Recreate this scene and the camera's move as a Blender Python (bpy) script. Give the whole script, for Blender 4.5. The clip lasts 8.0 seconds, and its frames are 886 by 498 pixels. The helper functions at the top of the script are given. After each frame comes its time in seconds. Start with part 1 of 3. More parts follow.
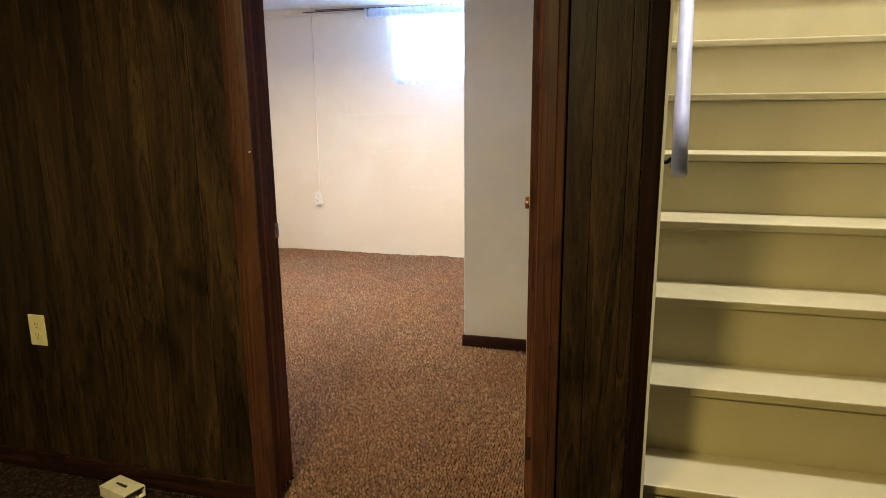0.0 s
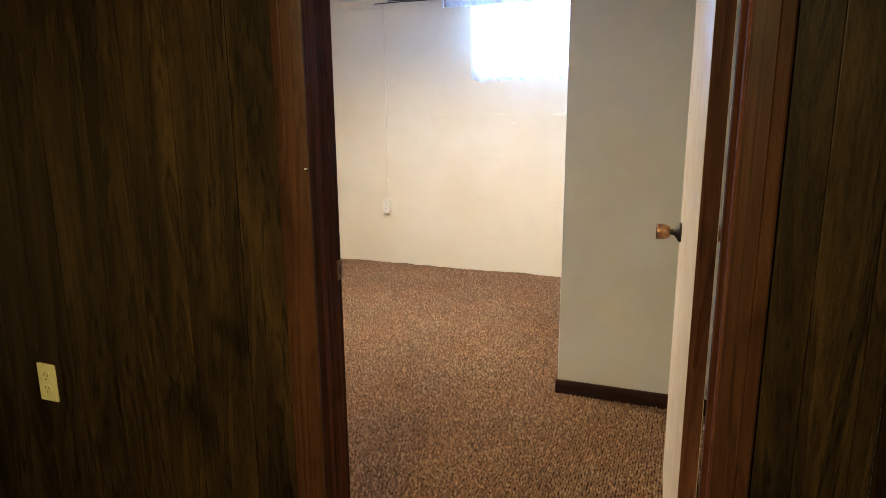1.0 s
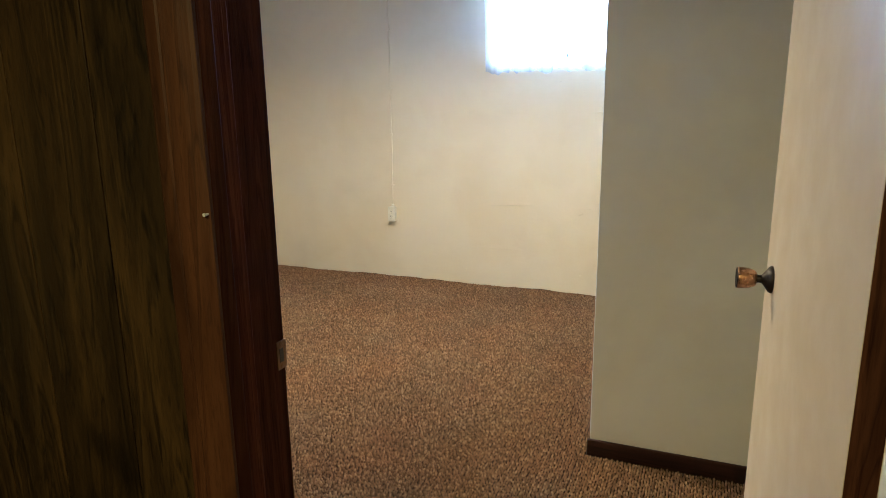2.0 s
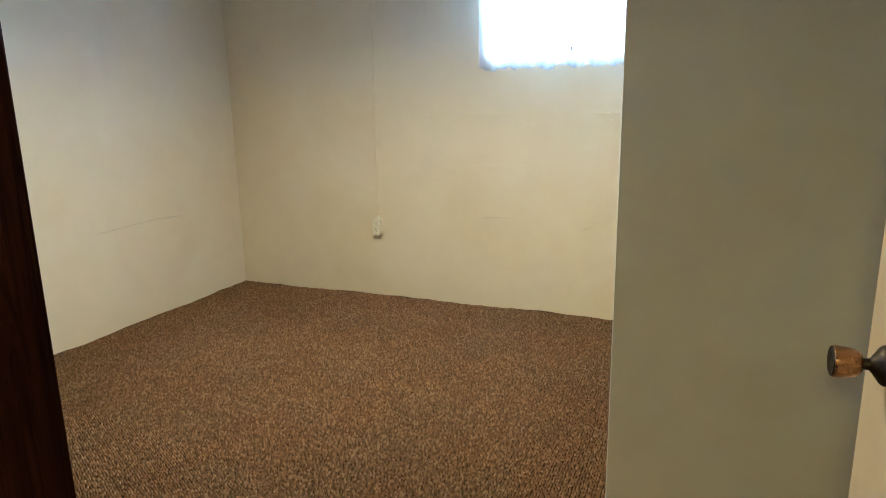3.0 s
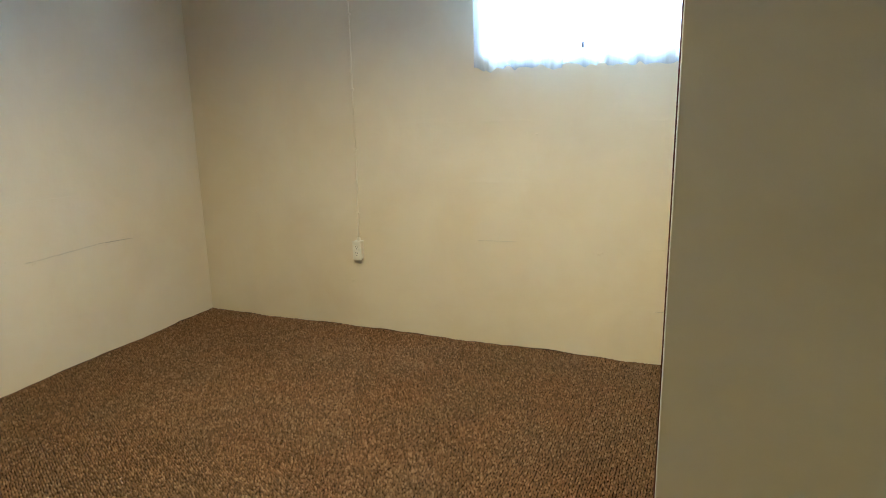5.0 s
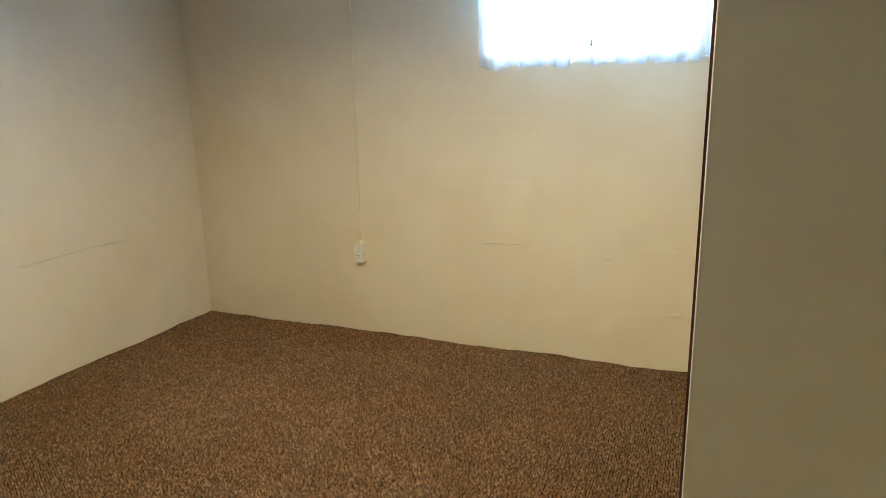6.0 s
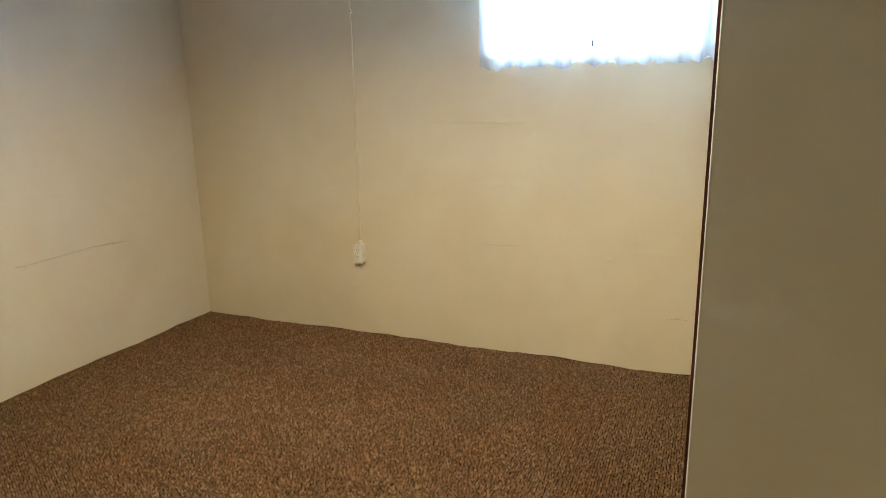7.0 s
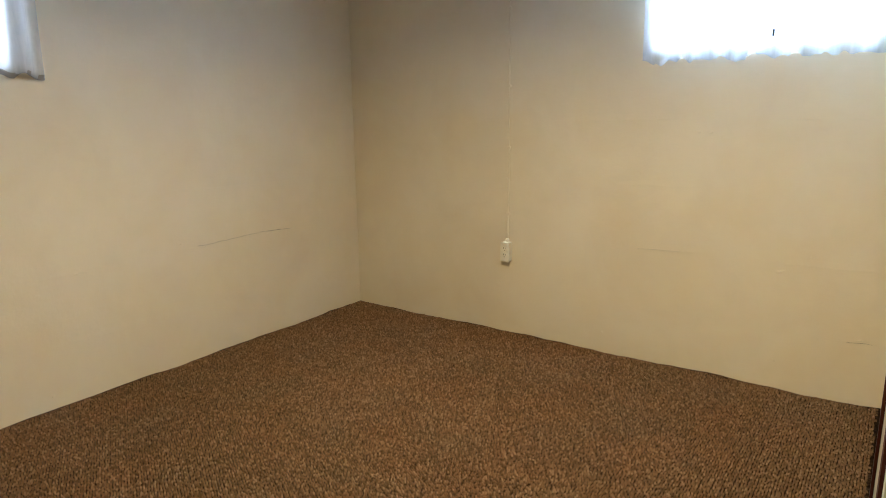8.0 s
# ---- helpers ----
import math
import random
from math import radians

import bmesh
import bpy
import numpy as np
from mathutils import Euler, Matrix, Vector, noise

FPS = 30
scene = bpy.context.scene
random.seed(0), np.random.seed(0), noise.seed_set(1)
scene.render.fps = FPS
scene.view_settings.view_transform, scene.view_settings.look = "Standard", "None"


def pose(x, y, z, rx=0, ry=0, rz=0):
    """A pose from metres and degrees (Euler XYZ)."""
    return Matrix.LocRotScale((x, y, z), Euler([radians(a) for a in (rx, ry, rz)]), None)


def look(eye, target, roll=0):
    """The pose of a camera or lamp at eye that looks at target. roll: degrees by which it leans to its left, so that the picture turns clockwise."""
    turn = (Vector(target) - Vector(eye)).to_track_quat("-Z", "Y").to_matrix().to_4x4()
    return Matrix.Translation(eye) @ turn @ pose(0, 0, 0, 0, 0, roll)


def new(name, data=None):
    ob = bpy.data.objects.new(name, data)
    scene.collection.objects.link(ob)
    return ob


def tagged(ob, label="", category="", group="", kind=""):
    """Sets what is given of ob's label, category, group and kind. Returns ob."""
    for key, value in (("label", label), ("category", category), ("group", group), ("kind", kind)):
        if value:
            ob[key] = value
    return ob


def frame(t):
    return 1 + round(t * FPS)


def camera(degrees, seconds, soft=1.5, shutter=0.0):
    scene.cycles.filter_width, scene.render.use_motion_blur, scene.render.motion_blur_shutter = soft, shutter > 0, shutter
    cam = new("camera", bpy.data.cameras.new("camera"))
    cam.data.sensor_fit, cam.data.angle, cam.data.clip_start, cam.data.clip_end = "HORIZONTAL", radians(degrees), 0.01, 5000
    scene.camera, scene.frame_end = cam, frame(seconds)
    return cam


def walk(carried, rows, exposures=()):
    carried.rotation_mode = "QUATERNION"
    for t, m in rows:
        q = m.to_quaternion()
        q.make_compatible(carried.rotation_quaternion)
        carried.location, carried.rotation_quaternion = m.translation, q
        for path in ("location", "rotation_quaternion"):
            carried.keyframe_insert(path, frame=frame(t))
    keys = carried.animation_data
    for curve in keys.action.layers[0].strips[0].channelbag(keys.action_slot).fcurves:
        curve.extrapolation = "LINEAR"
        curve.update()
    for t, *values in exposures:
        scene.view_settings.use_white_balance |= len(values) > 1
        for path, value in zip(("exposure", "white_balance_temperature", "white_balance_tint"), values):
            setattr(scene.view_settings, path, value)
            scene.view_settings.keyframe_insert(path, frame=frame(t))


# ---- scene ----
cam = camera(68.5, 8.0, soft=0.9)
# seconds, eye x, y, z, yaw, pitch, lean (degrees)
PATH = [
    (0, 0.000, 0.000, 1.320, 15.26, -12.34, -0.49),
    (0.5, -0.127, 0.263, 1.317, 18.34, -12.40, -0.42),
    (1, -0.284, 0.514, 1.322, 20.85, -12.30, -0.41),
    (1.5, -0.389, 0.762, 1.316, 22.18, -12.44, -0.68),
    (1.7, -0.411, 0.889, 1.325, 22.31, -12.67, -0.64),
    (2.8, -0.559, 1.456, 1.342, 22.40, -12.76, -1.04),
    (3, -0.571, 1.558, 1.338, 22.48, -12.77, -1.02),
    (3.5, -0.604, 1.852, 1.349, 22.69, -12.93, -1.02),
    (4, -0.656, 1.989, 1.357, 22.61, -12.82, -1.13),
    (4.5, -0.700, 2.076, 1.364, 22.57, -12.81, -1.14),
    (6, -0.793, 2.206, 1.383, 22.50, -13.10, -1.12),
    (6.5, -0.798, 2.218, 1.386, 22.39, -13.04, -1.07),
    (7, -0.798, 2.229, 1.382, 22.56, -13.06, -1.00),
    (7.3, -0.800, 2.229, 1.380, 22.62, -13.06, -1.05),
    (7.5, -0.816, 2.228, 1.374, 24.98, -13.09, -0.88),
    (7.7, -0.804, 2.273, 1.358, 29.71, -12.70, -1.16),
    (7.9, -0.807, 2.255, 1.335, 33.73, -12.35, -1.04),
    (8, -0.829, 2.244, 1.322, 35.45, -12.20, -0.74),
]
walk(
    cam,
    [(t, pose(x, y, z, 0, 0, yaw) @ pose(0, 0, 0, 90 + pitch) @ pose(0, 0, 0, 0, 0, lean)) for t, x, y, z, yaw, pitch, lean in PATH],
    exposures=[(0.0, 0.90, 4800, 31), (1.0, 0.80, 4850, 26), (1.7, 0.53, 4800, 22), (3.0, 0.10, 5050, 13), (4.5, -0.05, 5200, 12), (6.0, -0.04, 5400, 14), (8.0, -0.12, 5650, 18)],
)

# ---- plan, in metres ----
FAR = 5.505          # concrete wall with the window
WEST = -3.871        # concrete wall with the second window
HALL = 1.749         # panelled face of the partition, towards the hall
ROOM = 1.914         # room face of the partition
JAMB_L, JAMB_R = -1.102, -0.212
CLOSET_X, CLOSET_Y = -0.801, 3.376
STAIR_L, STAIR_R = 0.109, 1.16
TOP = 2.17           # ceiling
RISE, RUN, FIRST = 0.227, 0.215, 1.817
LAMP_X, LAMP_Y = -1.78, 3.56   # ceiling lamp of the room

# ---- world and lights ----
world = bpy.data.worlds.new("world")
scene.world = world
world.use_nodes = True
wn = world.node_tree
sky = wn.nodes.new("ShaderNodeTexSky")
sky.sky_type, sky.sun_disc = "NISHITA", False
sky.sun_elevation, sky.sun_rotation = radians(40), radians(60)
wn.links.new(sky.outputs[0], wn.nodes["Background"].inputs[0])
wn.nodes["Background"].inputs[1].default_value = 0.15


def area(name, eye, target, sx, sy, watts, colour, shape="RECTANGLE"):
    d = bpy.data.lights.new(name, "AREA")
    d.shape, d.size, d.size_y, d.energy, d.color = shape, sx, sy, watts, colour
    ob = new(name, d)
    ob.matrix_world = look(eye, target)
    return ob


SKY_BLUE = (0.56, 0.76, 1.0)
SHADED_SKY = (0.74, 0.86, 1.0)
BULB = (1.0, 0.79, 0.36)
WARM = (1.0, 0.745, 0.20)
UPSTAIRS = (1.0, 0.90, 0.72)
area("window_daylight", (-1.38, FAR + 0.235, 1.84), (-1.38, 0, 1.62), 0.96, 0.42, 60, SKY_BLUE)
area("window_daylight", (WEST - 0.235, 2.96, 1.80), (0, 2.96, 1.6), 0.96, 0.42, 15, SHADED_SKY)
area("ceiling_lamp_light", (LAMP_X, LAMP_Y, TOP - 0.075), (LAMP_X, LAMP_Y, 0), 0.20, 0.20, 50, BULB, "DISK")
area("hall_lamp_light", (-0.80, 0.12, TOP - 0.075), (-0.80, 0.12, 0), 0.34, 0.34, 40, WARM, "DISK")
# unseen light added above the steps to brighten treads and upper risers
area("stair_head_light", (0.56, 2.75, 4.25), (0.56, 2.95, 1.2), 0.3, 0.3, 69, UPSTAIRS, "DISK")


# ---- materials ----
def material(name, colour, rough=0.6, metal=0.0):
    m = bpy.data.materials.new(name)
    m.use_nodes = True
    b = m.node_tree.nodes["Principled BSDF"]
    b.inputs["Base Color"].default_value = (*colour, 1)
    b.inputs["Roughness"].default_value = rough
    b.inputs["Metallic"].default_value = metal
    return m, m.node_tree.nodes, m.node_tree.links, b


def coords(n, l, scale=(1, 1, 1), rot=(0, 0, 0)):
    tc, mp = n.new("ShaderNodeTexCoord"), n.new("ShaderNodeMapping")
    mp.inputs["Scale"].default_value, mp.inputs["Rotation"].default_value = scale, rot
    l.new(tc.outputs["Object"], mp.inputs[0])
    return mp.outputs[0]


def noise_tex(n, l, vec, scale, detail=4, rough=0.55, dist=0.0):
    t = n.new("ShaderNodeTexNoise")
    t.inputs["Scale"].default_value, t.inputs["Detail"].default_value = scale, detail
    t.inputs["Roughness"].default_value, t.inputs["Distortion"].default_value = rough, dist
    l.new(vec, t.inputs["Vector"])
    return t.outputs[0]


def ramp(n, l, fac, stops):
    r = n.new("ShaderNodeValToRGB")
    while len(r.color_ramp.elements) < len(stops):
        r.color_ramp.elements.new(0.5)
    for e, (p, c) in zip(r.color_ramp.elements, stops):
        e.position, e.color = p, (*c, 1)
    l.new(fac, r.inputs[0])
    return r.outputs[0]


def mix(n, l, a, b, fac, blend="MIX"):
    m = n.new("ShaderNodeMix")
    m.data_type, m.blend_type = "RGBA", blend
    for sock, v in ((m.inputs[0], fac), (m.inputs[6], a), (m.inputs[7], b)):
        if hasattr(v, "links"):
            l.new(v, sock)
        elif isinstance(v, tuple):
            sock.default_value = (*v, 1)
        else:
            sock.default_value = v
    return m.outputs[2]


def math_node(n, l, op, a, b=0.0):
    m = n.new("ShaderNodeMath")
    m.operation = op
    for sock, v in ((m.inputs[0], a), (m.inputs[1], b)):
        if hasattr(v, "links"):
            l.new(v, sock)
        else:
            sock.default_value = v
    return m.outputs[0]


def bump(n, l, b, height, distance, strength=1.0, prior=None):
    k = n.new("ShaderNodeBump")
    k.inputs["Distance"].default_value, k.inputs["Strength"].default_value = distance, strength
    l.new(height, k.inputs["Height"])
    if prior:
        l.new(prior, k.inputs["Normal"])
    l.new(k.outputs[0], b.inputs["Normal"])
    return k.outputs[0]


def painted(name, colour, rough, grain, relief, stain=0.06):
    """Paint on plaster, concrete or board: faint stains, roller grain and slow unevenness."""
    m, n, l, b = material(name, colour, rough)
    v = coords(n, l)
    dark = tuple(c * (1 - 2.2 * stain) * k for c, k in zip(colour, (1.0, 0.97, 0.92)))
    light = tuple(min(c * (1 + stain), 0.9) for c in colour)
    c1 = ramp(n, l, noise_tex(n, l, v, 2.1, 5, 0.6, 0.4), [(0.3, dark), (0.62, light)])
    c2 = mix(n, l, c1, (0.5, 0.46, 0.38), math_node(n, l, "MULTIPLY", ramp(n, l, noise_tex(n, l, v, 34, 3), [(0.62, (0, 0, 0)), (0.8, (1, 1, 1))]), 0.18 * stain * 10))
    l.new(c2, b.inputs["Base Color"])
    n1 = bump(n, l, b, noise_tex(n, l, v, 4.5, 2), relief * 3, 0.35)
    bump(n, l, b, noise_tex(n, l, v, grain, 4, 0.6), relief, 0.7, n1)
    rr = ramp(n, l, noise_tex(n, l, v, 9, 3), [(0.3, (rough - 0.12,) * 3), (0.7, (min(rough + 0.12, 1),) * 3)])
    l.new(rr, b.inputs["Roughness"])
    return m


def wood(name, dark, mid, light, rough, along="z", scale=1.0, per_piece=0.25, gloss=0.22, stretch=0.045, contrast=0.5):
    """Stained wood with grain that runs along one axis; each board has its own shift and tone."""
    m, n, l, b = material(name, mid, rough)
    s = {"z": (1, 1, stretch), "x": (stretch, 1, 1), "y": (1, stretch, 1)}[along]
    info = n.new("ShaderNodeObjectInfo")
    add = n.new("ShaderNodeVectorMath")
    add.operation = "MULTIPLY_ADD"
    l.new(info.outputs["Random"], add.inputs[0])
    add.inputs[1].default_value = (7.0, 3.0, 11.0)
    tc = n.new("ShaderNodeTexCoord")
    l.new(tc.outputs["Object"], add.inputs[2])
    mp = n.new("ShaderNodeMapping")
    mp.inputs["Scale"].default_value = s
    l.new(add.outputs[0], mp.inputs[0])
    v = mp.outputs[0]
    broad = noise_tex(n, l, v, 11 * scale, 4, 0.55, 1.5)
    fine = noise_tex(n, l, v, 170 * scale, 5, 0.75, 0.3)
    pores = noise_tex(n, l, coords(n, l, (1, 1, 0.12) if along == "z" else (0.12, 1, 1)), 210 * scale, 3, 0.6)
    knots = noise_tex(n, l, coords(n, l, (1, 1, 0.45)), 6.5 * scale, 2, 0.4, 0.3)
    rings = math_node(n, l, "FRACT", math_node(n, l, "MULTIPLY", broad, 5.0))
    c = ramp(n, l, rings, [(0.0, mid), (0.25, mid), (0.72, light), (0.93, dark), (1.0, mid)])
    bands = noise_tex(n, l, v, 9 * scale, 4, 0.55, 0.9)
    c = mix(n, l, c, ramp(n, l, fine, [(0.35, dark), (0.65, light)]), 0.30)
    c = mix(n, l, c, ramp(n, l, bands, [(0.36, (1 - contrast,) * 3), (0.52, (1, 1, 1)), (0.66, (1 + contrast, 1 + 0.92 * contrast, 1 + 0.7 * contrast))]), 1.0, "MULTIPLY")
    c = mix(n, l, c, dark, math_node(n, l, "MULTIPLY", ramp(n, l, pores, [(0.56, (0, 0, 0)), (0.66, (1, 1, 1))]), 0.45))
    c = mix(n, l, c, dark, math_node(n, l, "MULTIPLY", ramp(n, l, knots, [(0.60, (0, 0, 0)), (0.72, (1, 1, 1))]), 0.85))
    tone = ramp(n, l, info.outputs["Random"], [(0.0, (1 - per_piece,) * 3), (1.0, (1.0, 1.0, 1.0))])
    c = mix(n, l, c, tone, 1.0, "MULTIPLY")
    l.new(c, b.inputs["Base Color"])
    b.inputs["Specular IOR Level"].default_value = gloss
    bump(n, l, b, fine, 0.0006, 0.8)
    rr = ramp(n, l, fine, [(0.3, (rough - 0.1,) * 3), (0.7, (rough + 0.12,) * 3)])
    l.new(rr, b.inputs["Roughness"])
    return m


def carpet_material():
    """Brown loop-pile carpet: rows of small loops in several browns, with worn and flattened areas; near black, so its
    colour carries the shade between the loops.
    """
    m, n, l, b = material("loop_carpet", (0.1, 0.06, 0.035), 0.95)
    v = coords(n, l, (0.85, 1, 1))
    vo = n.new("ShaderNodeTexVoronoi")
    vo.inputs["Scale"].default_value, vo.inputs["Randomness"].default_value = 92, 0.55
    l.new(v, vo.inputs["Vector"])
    sep = n.new("ShaderNodeSeparateColor")
    l.new(vo.outputs["Color"], sep.inputs[0])
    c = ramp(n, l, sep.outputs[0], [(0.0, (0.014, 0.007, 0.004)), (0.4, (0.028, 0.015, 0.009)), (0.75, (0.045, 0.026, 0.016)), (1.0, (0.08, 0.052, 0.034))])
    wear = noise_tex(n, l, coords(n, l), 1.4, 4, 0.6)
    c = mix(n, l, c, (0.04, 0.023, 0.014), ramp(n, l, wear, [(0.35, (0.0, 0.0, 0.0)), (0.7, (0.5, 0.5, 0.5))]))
    # shade in the gaps between loops, multiplied into the colour
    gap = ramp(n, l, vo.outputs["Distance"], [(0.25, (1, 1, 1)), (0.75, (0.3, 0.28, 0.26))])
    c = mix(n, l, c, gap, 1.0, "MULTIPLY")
    l.new(c, b.inputs["Base Color"])
    h = ramp(n, l, vo.outputs["Distance"], [(0.0, (1, 1, 1)), (0.8, (0, 0, 0))])
    n1 = bump(n, l, b, noise_tex(n, l, coords(n, l), 14, 3), 0.006, 0.5)
    bump(n, l, b, h, 0.005, 1.0, n1)
    b.inputs["Specular IOR Level"].default_value = 0.1
    return m


def pile_material():
    """The loops themselves: each one its own brown, rows of mixed dark and light yarn."""
    m, n, l, b = material("carpet_loops", (0.1, 0.06, 0.035), 0.95)
    g = n.new("ShaderNodeNewGeometry")
    c = ramp(n, l, g.outputs["Random Per Island"], [(0.0, (0.150, 0.085, 0.038)), (0.4, (0.240, 0.139, 0.065)), (0.82, (0.315, 0.187, 0.090)), (1.0, (0.45, 0.282, 0.145))])
    v = coords(n, l)
    c = mix(n, l, c, (1.10, 0.97, 0.88), ramp(n, l, noise_tex(n, l, v, 2.7, 3, 0.6), [(0.35, (0, 0, 0)), (0.65, (0.8, 0.8, 0.8))]), "MULTIPLY")
    c = mix(n, l, c, (0.62, 0.58, 0.56), ramp(n, l, noise_tex(n, l, v, 1.3, 4, 0.6), [(0.40, (0, 0, 0)), (0.70, (0.45, 0.45, 0.45))]), "MULTIPLY")
    c = mix(n, l, c, ramp(n, l, noise_tex(n, l, v, 900, 2), [(0.3, (0.6, 0.6, 0.6)), (0.7, (1, 1, 1))]), 1.0, "MULTIPLY")
    l.new(c, b.inputs["Base Color"])
    b.inputs["Specular IOR Level"].default_value = 0.15
    b.inputs["Roughness"].default_value = 0.75
    return m


def metal(name, colour, rough, wear=(0.1, 0.07, 0.05)):
    m, n, l, b = material(name, colour, rough, 1.0)
    v = coords(n, l)
    l.new(mix(n, l, colour, wear, ramp(n, l, noise_tex(n, l, v, 60, 5, 0.7), [(0.45, (0, 0, 0)), (0.75, (0.8, 0.8, 0.8))])), b.inputs["Base Color"])
    l.new(ramp(n, l, noise_tex(n, l, v, 140, 3), [(0.3, (rough * 0.7,) * 3), (0.7, (min(1, rough * 1.4),) * 3)]), b.inputs["Roughness"])
    return m


def plastic(name, colour, rough=0.4):
    m, n, l, b = material(name, colour, rough)
    v = coords(n, l)
    d = tuple(c * 0.86 for c in colour)
    l.new(ramp(n, l, noise_tex(n, l, v, 25, 4), [(0.3, d), (0.65, colour)]), b.inputs["Base Color"])
    bump(n, l, b, noise_tex(n, l, v, 160, 3), 0.0003, 0.5)
    return m


def sheer_material(name, through_cloth, open_weave):
    """Thin white voile: half of the light passes, the weave scatters the rest."""
    m = bpy.data.materials.new(name)
    m.use_nodes = True
    n, l = m.node_tree.nodes, m.node_tree.links
    n.remove(n["Principled BSDF"])
    out = n["Material Output"]
    dif, tra, clear = n.new("ShaderNodeBsdfDiffuse"), n.new("ShaderNodeBsdfTranslucent"), n.new("ShaderNodeBsdfTransparent")
    v = coords(n, l, (1, 1, 0.15))
    # white cloth tinted blue: the skylight's hue is put into its colour
    c = ramp(n, l, noise_tex(n, l, v, 60, 4), [(0.3, (0.70, 0.76, 0.82)), (0.7, (0.82, 0.87, 0.92))])
    l.new(c, dif.inputs[0]), l.new(c, tra.inputs[0])
    a, b2 = n.new("ShaderNodeMixShader"), n.new("ShaderNodeMixShader")
    a.inputs[0].default_value, b2.inputs[0].default_value = through_cloth, open_weave
    l.new(dif.outputs[0], a.inputs[1]), l.new(tra.outputs[0], a.inputs[2])
    l.new(a.outputs[0], b2.inputs[1]), l.new(clear.outputs[0], b2.inputs[2])
    l.new(b2.outputs[0], out.inputs[0])
    return m


def glass_material():
    m, n, l, b = material("window_glass", (0.95, 0.98, 1.0), 0.02)
    b.inputs["Transmission Weight"].default_value = 1.0
    b.inputs["IOR"].default_value = 1.45
    return m


def glow(name, colour, strength):
    m, n, l, b = material(name, (0.8, 0.78, 0.7), 0.5)
    b.inputs["Emission Color"].default_value = (*colour, 1)
    b.inputs["Emission Strength"].default_value = strength
    return m


CONCRETE_PAINT = painted("cream_paint_on_concrete", (0.76, 0.665, 0.475), 0.62, 46, 0.0014, 0.018)
BOARD_PAINT = painted("off_white_paint_on_board", (0.58, 0.545, 0.455), 0.55, 160, 0.0006, 0.03)
STAIR_PAINT = painted("cream_gloss_paint_on_stairs", (0.43, 0.375, 0.145), 0.5, 70, 0.0009, 0.03)
STAIR_WALL_PAINT = painted("white_paint_on_stair_wall", (0.62, 0.59, 0.50), 0.55, 120, 0.0007, 0.04)
CEILING_PAINT = painted("white_ceiling_paint", (0.74, 0.74, 0.72), 0.8, 60, 0.0015, 0.04)
DOOR_PAINT = painted("cream_paint_on_door", (0.56, 0.45, 0.30), 0.45, 120, 0.0004, 0.03)
PANEL_WOOD = wood("dark_walnut_panelling", (0.0064, 0.0038, 0.0011), (0.0250, 0.0137, 0.0035), (0.0475, 0.0268, 0.0066), 0.45, "z", 1.0, 0.3, 0.22, 0.11, 0.48)
GROOVE = wood("groove_between_boards", (0.00592, 0.00355, 0.00178), (0.0107, 0.00651, 0.00237), (0.0166, 0.00947, 0.00355), 0.6)
CLOSET_WOOD = wood("red_mahogany_closet_trim", (0.024, 0.0065, 0.004), (0.055, 0.015, 0.009), (0.08, 0.025, 0.015), 0.5, "z", 1.4, 0.1, 0.1)
DOOR_EDGE = wood("dark_stained_door_edge", (0.035, 0.012, 0.006), (0.085, 0.032, 0.014), (0.13, 0.052, 0.024), 0.5, "z", 1.4, 0.1, 0.1)
CASING_WOOD = wood("red_mahogany_casing", (0.030, 0.0105, 0.003), (0.056, 0.0205, 0.0058), (0.076, 0.030, 0.0092), 0.5, "z", 1.4, 0.12, 0.2, 0.045, 0.25)
JAMB_WOOD = wood("dark_mahogany_jamb", (0.045, 0.013, 0.005), (0.092, 0.030, 0.012), (0.135, 0.048, 0.019), 0.75, "z", 1.4, 0.1, 0.06)
BASE_WOOD = wood("dark_mahogany_baseboard", (0.0107, 0.00414, 0.00296), (0.0266, 0.00947, 0.00592), (0.0444, 0.0166, 0.00947), 0.45, "x", 1.4, 0.1)
CORNER_WOOD = wood("black_brown_corner_board", (0.00592, 0.00225, 0.00118), (0.0124, 0.00474, 0.00237), (0.0201, 0.0077, 0.00355), 0.55, "z", 1.4, 0.1, 0.1)
CARPET = carpet_material()
PILE = pile_material()
BRASS = metal("aged_copper_brass", (0.40, 0.22, 0.105), 0.3, (0.22, 0.11, 0.05))
BRONZE = metal("dark_oil_rubbed_bronze", (0.055, 0.045, 0.038), 0.5, (0.02, 0.016, 0.013))
STRIKE = metal("worn_brass_plate", (0.22, 0.13, 0.07), 0.42, (0.13, 0.075, 0.04))
IVORY = plastic("ivory_plastic", (0.74, 0.66, 0.29))
WHITE_PLASTIC = plastic("painted_cream_plastic", (0.80, 0.73, 0.60))
CREAM_PLASTIC = plastic("cream_paint_over_plastic", (0.84, 0.78, 0.62), 0.45)
BOX_PLASTIC = plastic("yellowed_white_plastic", (0.72, 0.66, 0.48))
SLOT = plastic("dark_slot", (0.02, 0.017, 0.013))
RAIL_WHITE = plastic("white_rail_enamel", (0.58, 0.58, 0.58), 0.45)
BLACK_IRON = metal("black_iron", (0.03, 0.03, 0.032), 0.5, (0.012, 0.012, 0.012))
CABLE_BLACK = plastic("black_cable_sheath", (0.018, 0.018, 0.02), 0.5)
SHEER = sheer_material("sheer_voile", 0.6, 0.38)
SLEEVE = sheer_material("gathered_voile", 0.12, 0.04)
